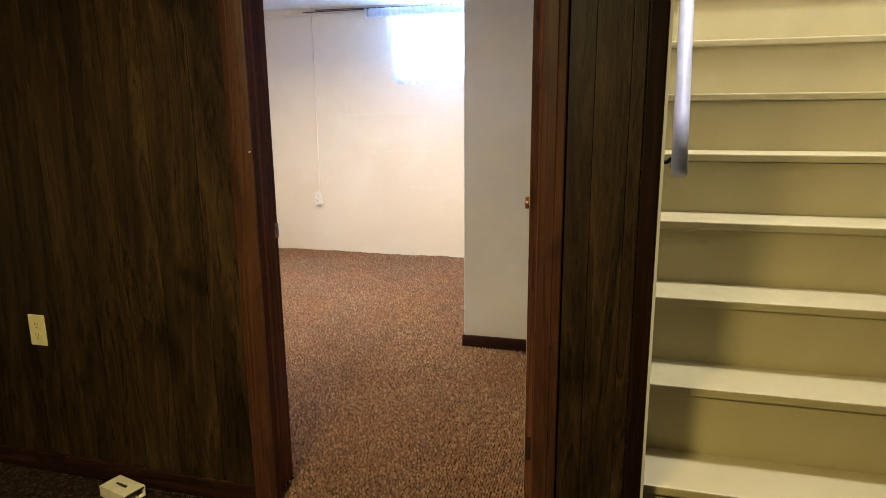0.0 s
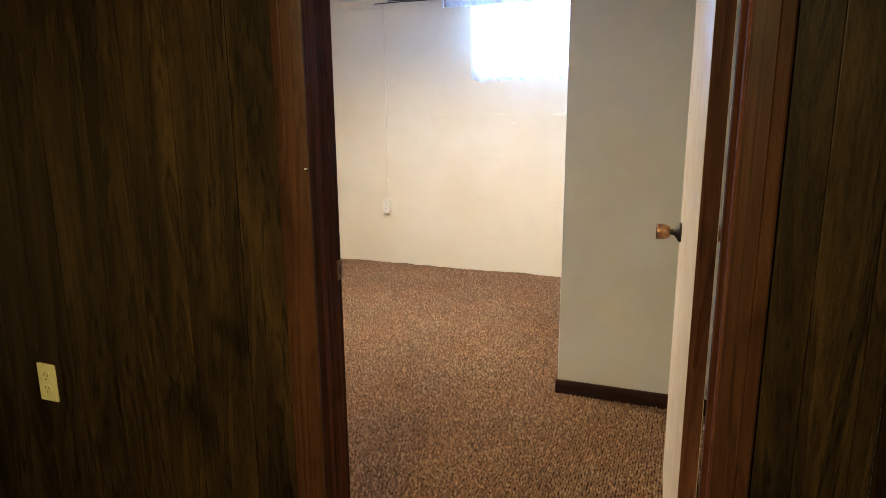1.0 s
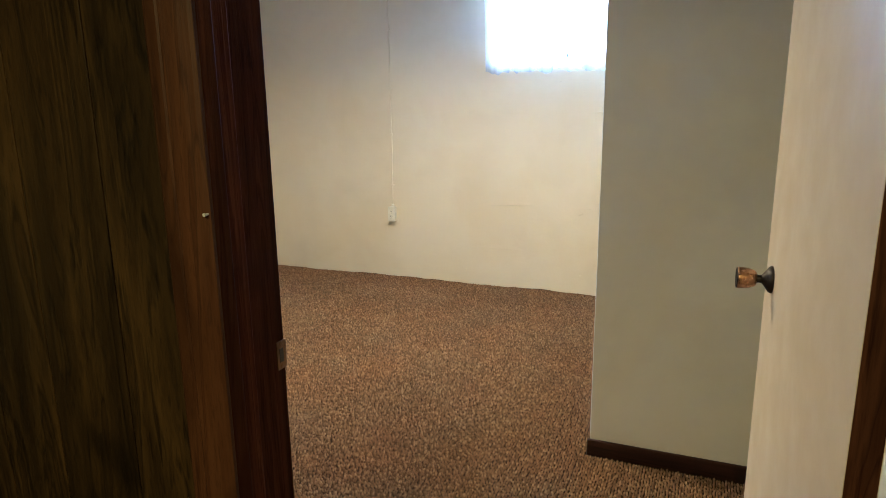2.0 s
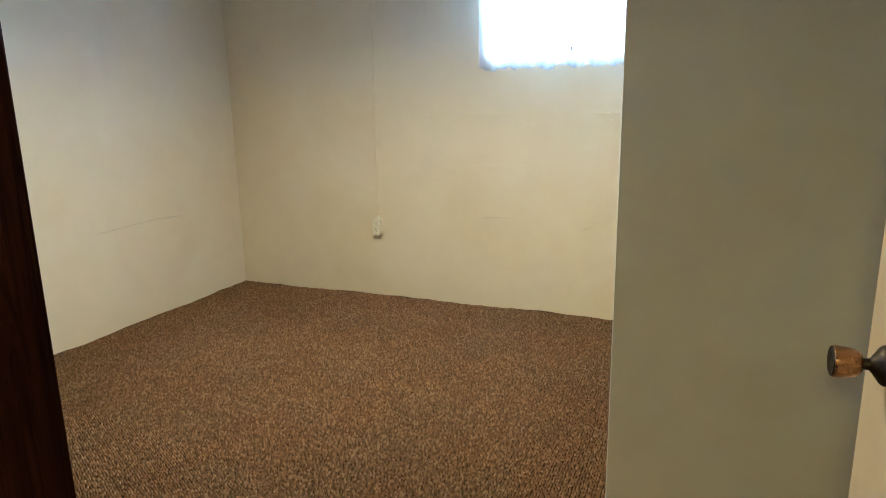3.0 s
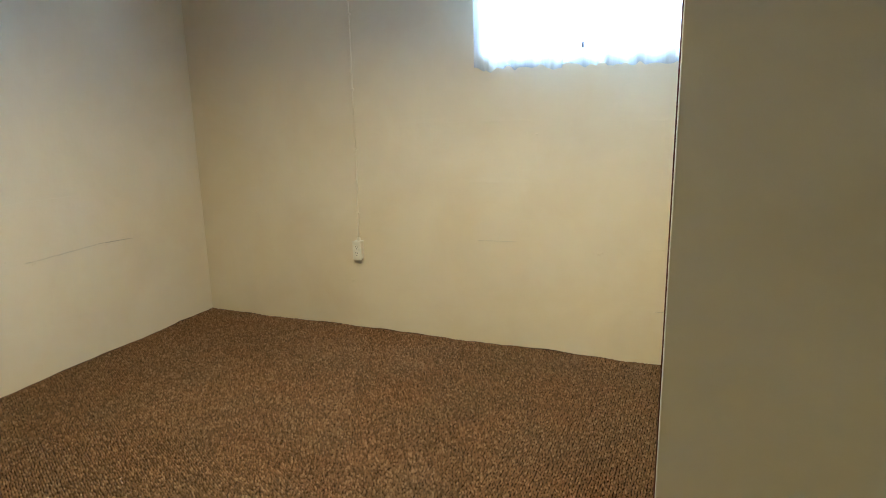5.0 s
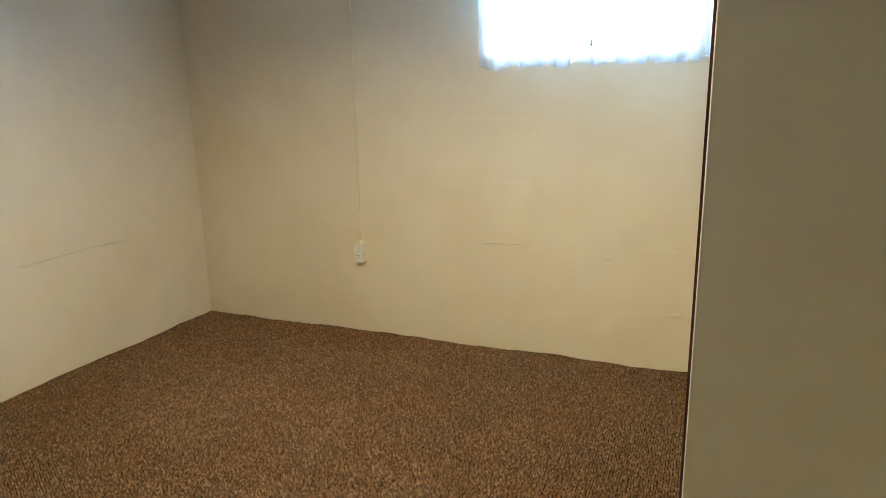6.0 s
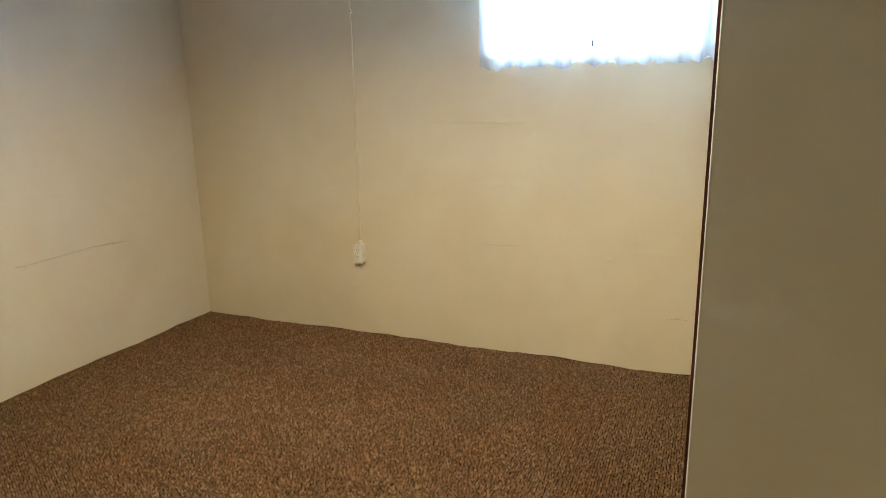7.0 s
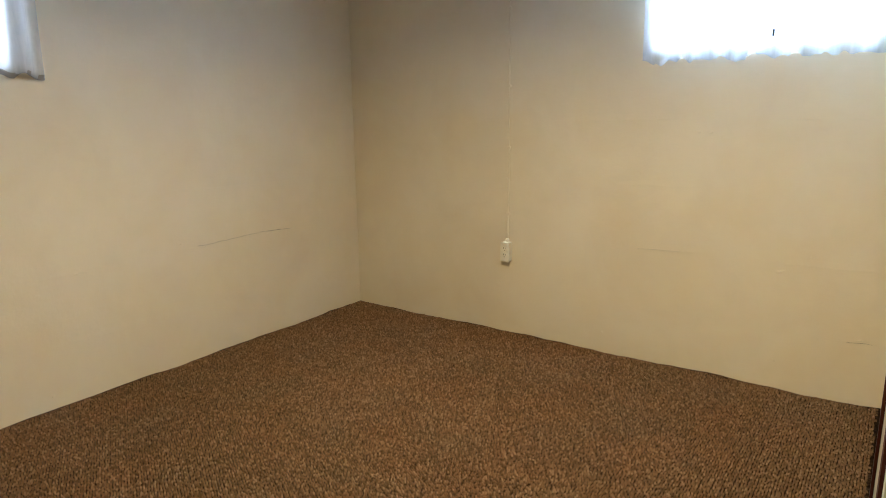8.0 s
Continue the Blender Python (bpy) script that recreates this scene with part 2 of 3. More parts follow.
HEM_SHADOW = plastic("shadow_grey_hem_band", (0.30, 0.29, 0.275), 0.9)
GLASS = glass_material()
WINDOW_PAINT = painted("white_window_paint", (0.72, 0.73, 0.72), 0.5, 90, 0.0005, 0.04)
ROD_GREY = plastic("greyed_white_rod_enamel", (0.50, 0.49, 0.48), 0.45)
DIFFUSER = glow("opal_lamp_diffuser", (1.0, 0.75, 0.45), 4.0)
EARTH = painted("grey_gravel_ground", (0.25, 0.22, 0.18), 0.9, 40, 0.01, 0.1)


# ---- mesh helpers ----
def box(bm, x0, x1, y0, y1, z0, z1, bevel=0.0):
    made = bmesh.ops.create_cube(bm, size=1.0, matrix=Matrix.Translation(((x0 + x1) / 2, (y0 + y1) / 2, (z0 + z1) / 2)) @ Matrix.Diagonal((x1 - x0, y1 - y0, z1 - z0, 1)))
    if bevel:
        edges = {e for v in made["verts"] for e in v.link_edges}
        bmesh.ops.bevel(bm, geom=list(edges), offset=bevel, segments=2, affect="EDGES", profile=0.6)
    return bm


def block(x0, x1, y0, y1, z0, z1, bevel=0.0):
    return box(bmesh.new(), x0, x1, y0, y1, z0, z1, bevel)


def lathe(profile, m, steps=28, closed=True):
    """A turned body: pairs of radius and height, spun round z, then laid by m."""
    bm = bmesh.new()
    rings = []
    for r, h in profile:
        rings.append([bm.verts.new(m @ Vector((r * math.cos(2 * math.pi * i / steps), r * math.sin(2 * math.pi * i / steps), h))) for i in range(steps)])
    for a, b in zip(rings, rings[1:]):
        for i in range(steps):
            bm.faces.new((a[i], a[(i + 1) % steps], b[(i + 1) % steps], b[i]))
    if closed:
        bm.faces.new(rings[0][::-1]), bm.faces.new(rings[-1])
    bmesh.ops.recalc_face_normals(bm, faces=bm.faces)
    return bm


def tube(points, radius, steps=10):
    """A round bar or cable along points."""
    bm = bmesh.new()
    pts = [Vector(p) for p in points]
    rings = []
    for i, p in enumerate(pts):
        way = (pts[min(i + 1, len(pts) - 1)] - pts[max(i - 1, 0)]).normalized()
        side = way.cross(Vector((0, 0, 1)) if abs(way.z) < 0.95 else Vector((0, 1, 0))).normalized()
        up = side.cross(way)
        rings.append([bm.verts.new(p + radius * (math.cos(2 * math.pi * k / steps) * side + math.sin(2 * math.pi * k / steps) * up)) for k in range(steps)])
    for a, b in zip(rings, rings[1:]):
        for k in range(steps):
            bm.faces.new((a[k], a[(k + 1) % steps], b[(k + 1) % steps], b[k]))
    bm.faces.new(rings[0][::-1]), bm.faces.new(rings[-1])
    bmesh.ops.recalc_face_normals(bm, faces=bm.faces)
    return bm


def part(name, bm, material, parent=None, label="", smooth=False):
    """One mesh object out of a bmesh in world metres, under its thing or part."""
    root = parent
    at = Vector((0, 0, 0))
    while root:
        at += root.location
        root = root.parent
    bmesh.ops.translate(bm, verts=bm.verts, vec=-at)
    me = bpy.data.meshes.new(name)
    bm.to_mesh(me)
    bm.free()
    me.materials.append(material)
    if smooth:
        me.polygons.foreach_set("use_smooth", [True] * len(me.polygons))
    ob = new(name, me)
    ob.parent = parent
    return tagged(ob, label) if label else ob


def thing(name, at, label, category, group="", kind=""):
    ob = new(name)
    ob.location = at
    ob.empty_display_size = 0.1
    return tagged(ob, label, category, group, kind)


def holed(axis, u0, u1, w0, w1, z0, z1, holes=()):
    """A wall across axis: from u0 to u1 along the other one, faces at w0 and w1, holes of (u0, u1, z0, z1) right through."""
    bm = bmesh.new()
    us = sorted({u0, u1, *(h[0] for h in holes), *(h[1] for h in holes)})
    zs = sorted({z0, z1, *(h[2] for h in holes), *(h[3] for h in holes)})
    free = lambda u, z: any(h[0] < u < h[1] and h[2] < z < h[3] for h in holes)
    cell = {}
    at = lambda u, w, z: (u, w, z) if axis == "y" else (w, u, z)
    seen = {}

    def vert(u, w, z):
        key = (u, w, z)
        if key not in seen:
            seen[key] = bm.verts.new(at(u, w, z))
        return seen[key]

    for i in range(len(us) - 1):
        for j in range(len(zs) - 1):
            cell[i, j] = not free((us[i] + us[i + 1]) / 2, (zs[j] + zs[j + 1]) / 2)
    for (i, j), solid in cell.items():
        if not solid:
            continue
        a, b, c, d = us[i], us[i + 1], zs[j], zs[j + 1]
        for w in (w0, w1):
            bm.faces.new((vert(a, w, c), vert(b, w, c), vert(b, w, d), vert(a, w, d)))
        for (di, dj), (p, q) in {(-1, 0): ((a, c), (a, d)), (1, 0): ((b, c), (b, d)), (0, -1): ((a, c), (b, c)), (0, 1): ((a, d), (b, d))}.items():
            if not cell.get((i + di, j + dj), False):
                bm.faces.new((vert(p[0], w0, p[1]), vert(q[0], w0, q[1]), vert(q[0], w1, q[1]), vert(p[0], w1, p[1])))
    bmesh.ops.recalc_face_normals(bm, faces=bm.faces)
    return bm


def setting(name, bm, material, label, category):
    return tagged(part(name, bm, material), label, category, kind="structure")


# ---- structure ----
def carpet_height(x, y):
    """The carpet's surface: slightly uneven, its cut edge riding up the concrete."""
    z = 0.004 * noise.noise(Vector((x * 1.3, y * 1.3, 0.0)))
    for d, s in ((FAR - y, x), (x - WEST, y + 7)):
        if d < 0.03:
            lift = 0.010 * noise.noise(Vector((s * 2.3, 3.1, 0))) + 0.006 * noise.noise(Vector((s * 7.0, 9.7, 0))) + 0.004 * noise.noise(Vector((s * 21.0, 1.7, 0)))
            z += (1 - d / 0.03) * (lift + 0.002)
    return z


def carpet_pile(floor):
    """Rows of small yarn loops over the room's carpet, running towards the window wall."""
    gen = np.random.default_rng(7)
    gx, gy = np.meshgrid(np.arange(WEST, 0.05, 0.0099), np.arange(HALL, FAR, 0.0107), indexing="ij")
    gy = gy + (np.arange(gx.shape[0]) % 2 * 0.00535 + gen.normal(0, 0.0011, gx.shape[0]))[:, None]
    gx, gy = gx + gen.normal(0, 0.0014, gx.shape), gy + gen.normal(0, 0.0010, gy.shape)
    x, y = gx.ravel(), gy.ravel()
    keep = ~((x > CLOSET_X - 0.012) & (y > CLOSET_Y - 0.014)) & ((y > ROOM + 0.012) | ((x > JAMB_L + 0.004) & (x < JAMB_R - 0.004))) & (y < FAR - 0.003) & (y > HALL + 0.02) & (x > WEST + 0.003) & (x < 0.008)
    x, y = x[keep], y[keep]
    z = np.array([carpet_height(a, b) for a, b in zip(x, y)])
    n = len(x)
    k = 6
    turn = np.arange(k) * 2 * math.pi / k
    domes = ((0.80, -0.12), (1.0, 0.42))
    rx, ry, h = 0.0045 * gen.uniform(0.84, 1.12, n), 0.0043 * gen.uniform(0.84, 1.12, n), 0.0110 * gen.uniform(0.65, 1.25, n)
    h = h * np.clip(0.25 + np.minimum(FAR - y, x - WEST) / 0.05, 0.25, 1.0)
    rings = len(domes)
    co = np.empty((n, rings * k + 1, 3))
    lean = gen.normal(0, 0.0009, (n, 2))
    for ring, (wide, high) in enumerate(domes):
        at = slice(k * ring, k * ring + k)
        co[:, at, 0] = (x + lean[:, 0] * max(high, 0))[:, None] + wide * rx[:, None] * np.cos(turn)
        co[:, at, 1] = (y + lean[:, 1] * max(high, 0))[:, None] + wide * ry[:, None] * np.sin(turn)
        co[:, at, 2] = (z + high * h)[:, None]
    co[:, rings * k] = np.stack([x + lean[:, 0], y + lean[:, 1], z + h], 1)
    tri = []
    for i in range(k):
        j = (i + 1) % k
        for low in range(0, (rings - 1) * k, k):
            tri += [(low + i, low + j, low + k + j), (low + i, low + k + j, low + k + i)]
        tri.append(((rings - 1) * k + i, (rings - 1) * k + j, rings * k))
    idx = (np.arange(n)[:, None, None] * (rings * k + 1) + np.array(tri)).reshape(-1)
    me = bpy.data.meshes.new("pile")
    me.vertices.add((rings * k + 1) * n), me.loops.add(3 * len(tri) * n), me.polygons.add(len(tri) * n)
    me.vertices.foreach_set("co", co.ravel())
    me.loops.foreach_set("vertex_index", idx)
    me.polygons.foreach_set("loop_start", np.arange(0, 3 * len(tri) * n, 3))
    me.polygons.foreach_set("use_smooth", np.ones(len(tri) * n, dtype=bool))
    me.update(calc_edges=True)
    me.materials.append(PILE)
    ob = new("pile", me)
    ob.parent = floor
    return tagged(ob, "rows of brown and tan yarn loops", kind="stuff")


def carpet_sheet():
    """One sheet through both rooms, a little uneven, its cut edge riding up the concrete walls."""
    xs = np.unique(np.round(np.concatenate([np.arange(WEST, STAIR_R + 0.3, 0.06), [WEST + 0.006, WEST + 0.02, STAIR_L, -0.80]]), 4))
    ys = np.unique(np.round(np.concatenate([np.arange(-2.3, FAR, 0.06), [FAR, FAR - 0.006, FAR - 0.02]]), 4))
    verts, faces = [], []
    for y in ys:
        for x in xs:
            verts.append((x, y, carpet_height(x, y)))
    w = len(xs)
    for j in range(len(ys) - 1):
        for i in range(w - 1):
            faces.append((j * w + i, j * w + i + 1, (j + 1) * w + i + 1, (j + 1) * w + i))
    me = bpy.data.meshes.new("floor")
    me.from_pydata(verts, [], faces)
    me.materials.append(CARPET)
    me.polygons.foreach_set("use_smooth", [True] * len(me.polygons))
    return tagged(new("floor", me), "brown flecked loop-pile carpet laid wall to wall", "carpet", kind="structure")


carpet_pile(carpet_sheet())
setting("ground", block(-30, 30, -30, 30, -0.35, -0.15), EARTH, "grey ground under the house", "ground")

WIN = (-1.88, -0.89, 1.605, 2.075)
WIN2 = (2.46, 3.46, 1.535, 2.05)
wall_far = setting("wall_north", holed("y", WEST - 0.25, STAIR_R + 0.2, FAR, FAR + 0.25, -0.1, TOP + 0.1, [WIN]), CONCRETE_PAINT, "cream-painted poured concrete wall with faint board-form seams", "wall")
wall_left = setting("wall_west", holed("x", -2.4, FAR - 0.001, WEST - 0.25, WEST, -0.1, TOP + 0.1, [WIN2]), CONCRETE_PAINT, "cream-painted poured concrete wall with cracks along the seams", "wall")
setting("wall_south", block(WEST, 1.35, -2.5, -2.38, -0.1, TOP), PANEL_WOOD, "dark wood-panelled wall closing the hall", "wall")
setting("wall_east", block(1.32, 1.42, -2.4, 1.6, -0.1, TOP), PANEL_WOOD, "dark wood-panelled side wall of the hall", "wall")

# partition between hall and room, its core behind the boards
HEAD = 2.04
partition = setting("wall_partition", holed("y", WEST + 0.001, 0.088, HALL + 0.006, ROOM, -0.1, TOP, [(JAMB_L - 0.018, JAMB_R + 0.018, -0.1, HEAD + 0.018)]), BOARD_PAINT, "stud partition with dark boards on its hall side", "wall")
closet = setting("wall_closet", holed("y", CLOSET_X, 0.012, CLOSET_Y, CLOSET_Y + 0.09, -0.1, TOP), BOARD_PAINT, "smooth off-white painted closet wall", "wall")
setting("wall_closet_side", holed("x", CLOSET_Y + 0.09, FAR, CLOSET_X, CLOSET_X + 0.09, -0.1, TOP, [(CLOSET_Y + 0.16, 4.28, -0.1, 2.04)]), BOARD_PAINT, "off-white closet side wall with a door opening", "wall")
setting("wall_stair", block(0.012, 0.1065, ROOM + 0.001, FAR - 0.002, -0.1, 4.4), STAIR_WALL_PAINT, "white-painted wall along the stairs", "wall")
setting("wall_stair_end", block(0.0975, 0.1065, HALL - 0.002, ROOM + 0.0005, -0.1, TOP), STAIR_WALL_PAINT, "white-painted edge of the stair wall", "wall")
setting("wall_stair_east", block(STAIR_R + 0.004, STAIR_R + 0.1, 1.6, FAR - 0.002, -0.1, 4.4), STAIR_WALL_PAINT, "white-painted wall on the far side of the stairs", "wall")
# out of view: added to stop sky light leaking in over the ceiling edge
setting("wall_stair_front", block(0.0, STAIR_R + 0.1, 1.83, 1.928, TOP + 0.101, 4.4), STAIR_WALL_PAINT, "unseen white wall added to keep sky light out of the stairwell", "wall")
setting("wall_stair_head", block(0.0, STAIR_R + 0.1, FAR - 0.9, FAR - 0.8, TOP + 0.1, 4.4), STAIR_WALL_PAINT, "white wall at the head of the stairs", "wall")


def ceiling():
    bm = bmesh.new()
    box(bm, WEST - 0.25, 0.0, -2.4, FAR + 0.25, TOP, TOP + 0.1)
    box(bm, 0.0, 1.42, -2.4, 1.93, TOP, TOP + 0.1)
    return setting("ceiling", bm, CEILING_PAINT, "low white-painted basement ceiling", "ceiling")


ceiling()
setting("ceiling_upper", block(0.0, 1.3, 1.83, FAR, 4.4, 4.5), CEILING_PAINT, "white ceiling over the stair head", "ceiling")


# form seams, cracks and chips in the painted concrete
def ridge(points, width, depth, normal, name, parent, label=""):
    """A thin uneven line standing proud of a wall: a form seam or the raised lip of a crack."""
    bm = bmesh.new()
    nrm = Vector(normal)
    rows = []
    for i, p in enumerate(points):
        p = Vector(p)
        k = math.sin(math.pi * min(max(i / (len(points) - 1), 0.02), 0.98)) ** 0.4
        up = Vector((0, 0, 1)) * width * k
        rows.append([bm.verts.new(p - up * 0.4 - nrm * 0.001), bm.verts.new(p + nrm * depth * k), bm.verts.new(p + up * 8 - nrm * 0.0003)])
    for a, b in zip(rows, rows[1:]):
        bm.faces.new((a[0], b[0], b[1], a[1])), bm.faces.new((a[1], b[1], b[2], a[2]))
    bmesh.ops.recalc_face_normals(bm, faces=bm.faces)
    return part(name, bm, CONCRETE_PAINT, parent, label)


def seam(wall, axis, u0, u1, z, drift, seed, width=0.005, depth=0.0017):
    n = max(6, int((u1 - u0) / 0.03))
    pts = []
    for i in range(n + 1):
        u = u0 + (u1 - u0) * i / n
        zz = z + drift * i / n + 0.006 * noise.noise(Vector((u * 5, seed, 0))) + 0.002 * noise.noise(Vector((u * 30, seed, 4)))
        pts.append((u, FAR, zz) if axis == "y" else (WEST, u, zz))
    ridge(pts, width, depth, (0, -1, 0) if axis == "y" else (1, 0, 0), "seam", wall)


for u0, u1, z, drift, k in ((-2.42, -1.62, 1.245, 0.014, 1), (-1.30, -0.95, 1.255, 0.0, 2), (-1.92, -1.55, 0.602, 0.012, 3), (-1.30, -0.82, 0.606, 0.006, 4), (-2.80, -2.69, 0.288, 0.002, 5), (-2.02, -1.66, 0.279, 0.010, 6),
                            (-1.12, -0.805, 0.275, 0.022, 7), (-2.05, -1.58, 0.926, 0.006, 8)):
    seam(wall_far, "y", u0, u1, z, drift, k, 0.0045, 0.0014)
for u0, u1, z, drift, k in ((3.45, 3.80, 0.606, -0.006, 11), (4.10, 4.36, 0.622, -0.018, 17), (4.55, 5.05, 0.606, 0.004, 12), (3.40, 4.15, 0.286, -0.006, 13), (4.15, 4.62, 0.278, -0.008, 14), (2.2, 3.2, 0.6, 0.0, 15), (4.1, 4.6, 0.918, 0.0, 16)):
    seam(wall_left, "x", u0, u1, z, drift, k, 0.0045, 0.0014)


# brown-grey colour of the raised crack lines
CRACK_LINE = plastic("dark_hairline_crack", (0.27, 0.225, 0.16), 0.9)


def crack(wall, axis, u0, u1, z0, z1, seed, width):
    """A hairline crack: a thin jagged dark line that swells and fades along its run."""
    bm = bmesh.new()
    n = max(6, int(abs(u1 - u0) / 0.012))
    rows = []
    for i in range(n + 1):
        t = i / n
        u = u0 + (u1 - u0) * t
        z = z0 + (z1 - z0) * t + 0.004 * noise.noise(Vector((u * 24, seed, 0)))
        w = width * math.sin(math.pi * (0.03 + 0.94 * t)) * (0.6 + 0.8 * abs(noise.noise(Vector((u * 40, seed, 2)))))
        rows.append([bm.verts.new((u, FAR - d, z + s) if axis == "y" else (WEST + d, u, z + s)) for d, s in ((0.0003, -w), (0.0038, 0.0), (0.0003, w))])
    for a, b in zip(rows, rows[1:]):
        bm.faces.new((a[0], b[0], b[1], a[1])), bm.faces.new((a[1], b[1], b[2], a[2]))
    bmesh.ops.recalc_face_normals(bm, faces=bm.faces)
    part("crack", bm, CRACK_LINE, wall)


crack(wall_left, "x", 4.66, 4.92, 0.630, 0.615, 3, 0.0015)
crack(wall_left, "x", 4.25, 4.30, 0.619, 0.616, 4, 0.0013)
crack(wall_left, "x", 4.30, 4.66, 0.617, 0.628, 12, 0.0004)
crack(wall_far, "y", -1.92, -1.70, 0.602, 0.609, 5, 0.0005)
crack(wall_far, "y", -0.96, -0.86, 0.286, 0.292, 7, 0.0008)


def chip(wall, axis, u, z, w, h, seed):
    """A small shallow lump or scab of paint."""
    bm = bmesh.new()
    rng = random.Random(seed)
    bmesh.ops.create_icosphere(bm, subdivisions=2, radius=1.0)
    for v in bm.verts:
        k = 1 + 0.35 * rng.uniform(-1, 1)
        a, b, c = v.co.x * w * k, v.co.z * h * k, v.co.y * 0.005
        v.co = (u + a, FAR + c, z + b + 0.25 * a) if axis == "y" else (WEST + c, u + a, z + b + 0.25 * a)
    part("chip", bm, CONCRETE_PAINT, wall)


for u, z, w, h in ((-1.246, 0.568, 0.020, 0.009), (-1.595, 1.191, 0.011, 0.004), (-0.912, 0.300, 0.014, 0.005), (-1.238, 0.132, 0.004, 0.004), (-1.124, 1.217, 0.006, 0.004), (-2.743, 0.293, 0.014, 0.004), (-2.088, 0.112, 0.006, 0.005),
                   (-2.478, 0.094, 0.006, 0.005), (-1.132, 0.649, 0.005, 0.004), (-1.648, 1.193, 0.006, 0.004), (-1.412, 1.455, 0.006, 0.003)):
    chip(wall_far, "y", u, z, w, h, round(1000 * (u + z)))
for u, z, w, h in ((4.295, 0.604, 0.012, 0.004), (4.15, 0.643, 0.010, 0.004), (3.453, 0.066, 0.008, 0.005), (3.63, 0.604, 0.02, 0.004), (4.74, 0.616, 0.022, 0.005)):
    chip(wall_left, "x", u, z, w, h, round(1000 * (u + z)))


# ---- windows ----
def window(name, along, u0, u1, z0, z1, plane, outward, label):
    """A low basement window set at the outer face of the concrete, with frame, two panes, a latch and a sill."""
    at = (lambda a, b, c, d, e, f: (a, b, c, d, e, f)) if along == "x" else (lambda a, b, c, d, e, f: (c, d, a, b, e, f))
    th0, th1 = sorted((plane, plane + outward * 0.05))
    mid = (u0 + u1) / 2
    root = thing(name, (mid, plane, z0) if along == "x" else (plane, mid, z0), label, "window", kind="structure")
    f = 0.04
    for a, b, c, d in ((u0, u1, z0, z0 + f), (u0, u1, z1 - f, z1), (u0, u0 + f, z0 + f, z1 - f), (u1 - f, u1, z0 + f, z1 - f), (mid - f / 2, mid + f / 2, z0 + f, z1 - f)):
        part("window_frame", block(*at(a, b, th0, th1, c, d), 0.004), WINDOW_PAINT, root)
    for a, b in ((u0 + f, mid - f / 2), (mid + f / 2, u1 - f)):
        g0, g1 = sorted((plane + outward * 0.022, plane + outward * 0.027))
        part("pane", block(*at(a, b, g0, g1, z0 + f, z1 - f)), GLASS, root).visible_shadow = False
    l0, l1 = sorted((plane, plane - outward * 0.02))
    part("latch", block(*at(mid - 0.004, mid + 0.004, l0, l1, z0 + 0.02, z0 + 0.075), 0.002), BLACK_IRON, root, "small black window latch")
    return root


window("window_1", "x", WIN[0], WIN[1], WIN[2], WIN[3], FAR + 0.16, 1, "low white-framed basement window in a deep concrete recess")
window("window_2", "y", WIN2[0], WIN2[1], WIN2[2], WIN2[3], WEST - 0.16, -1, "second low white-framed basement window in a concrete recess")


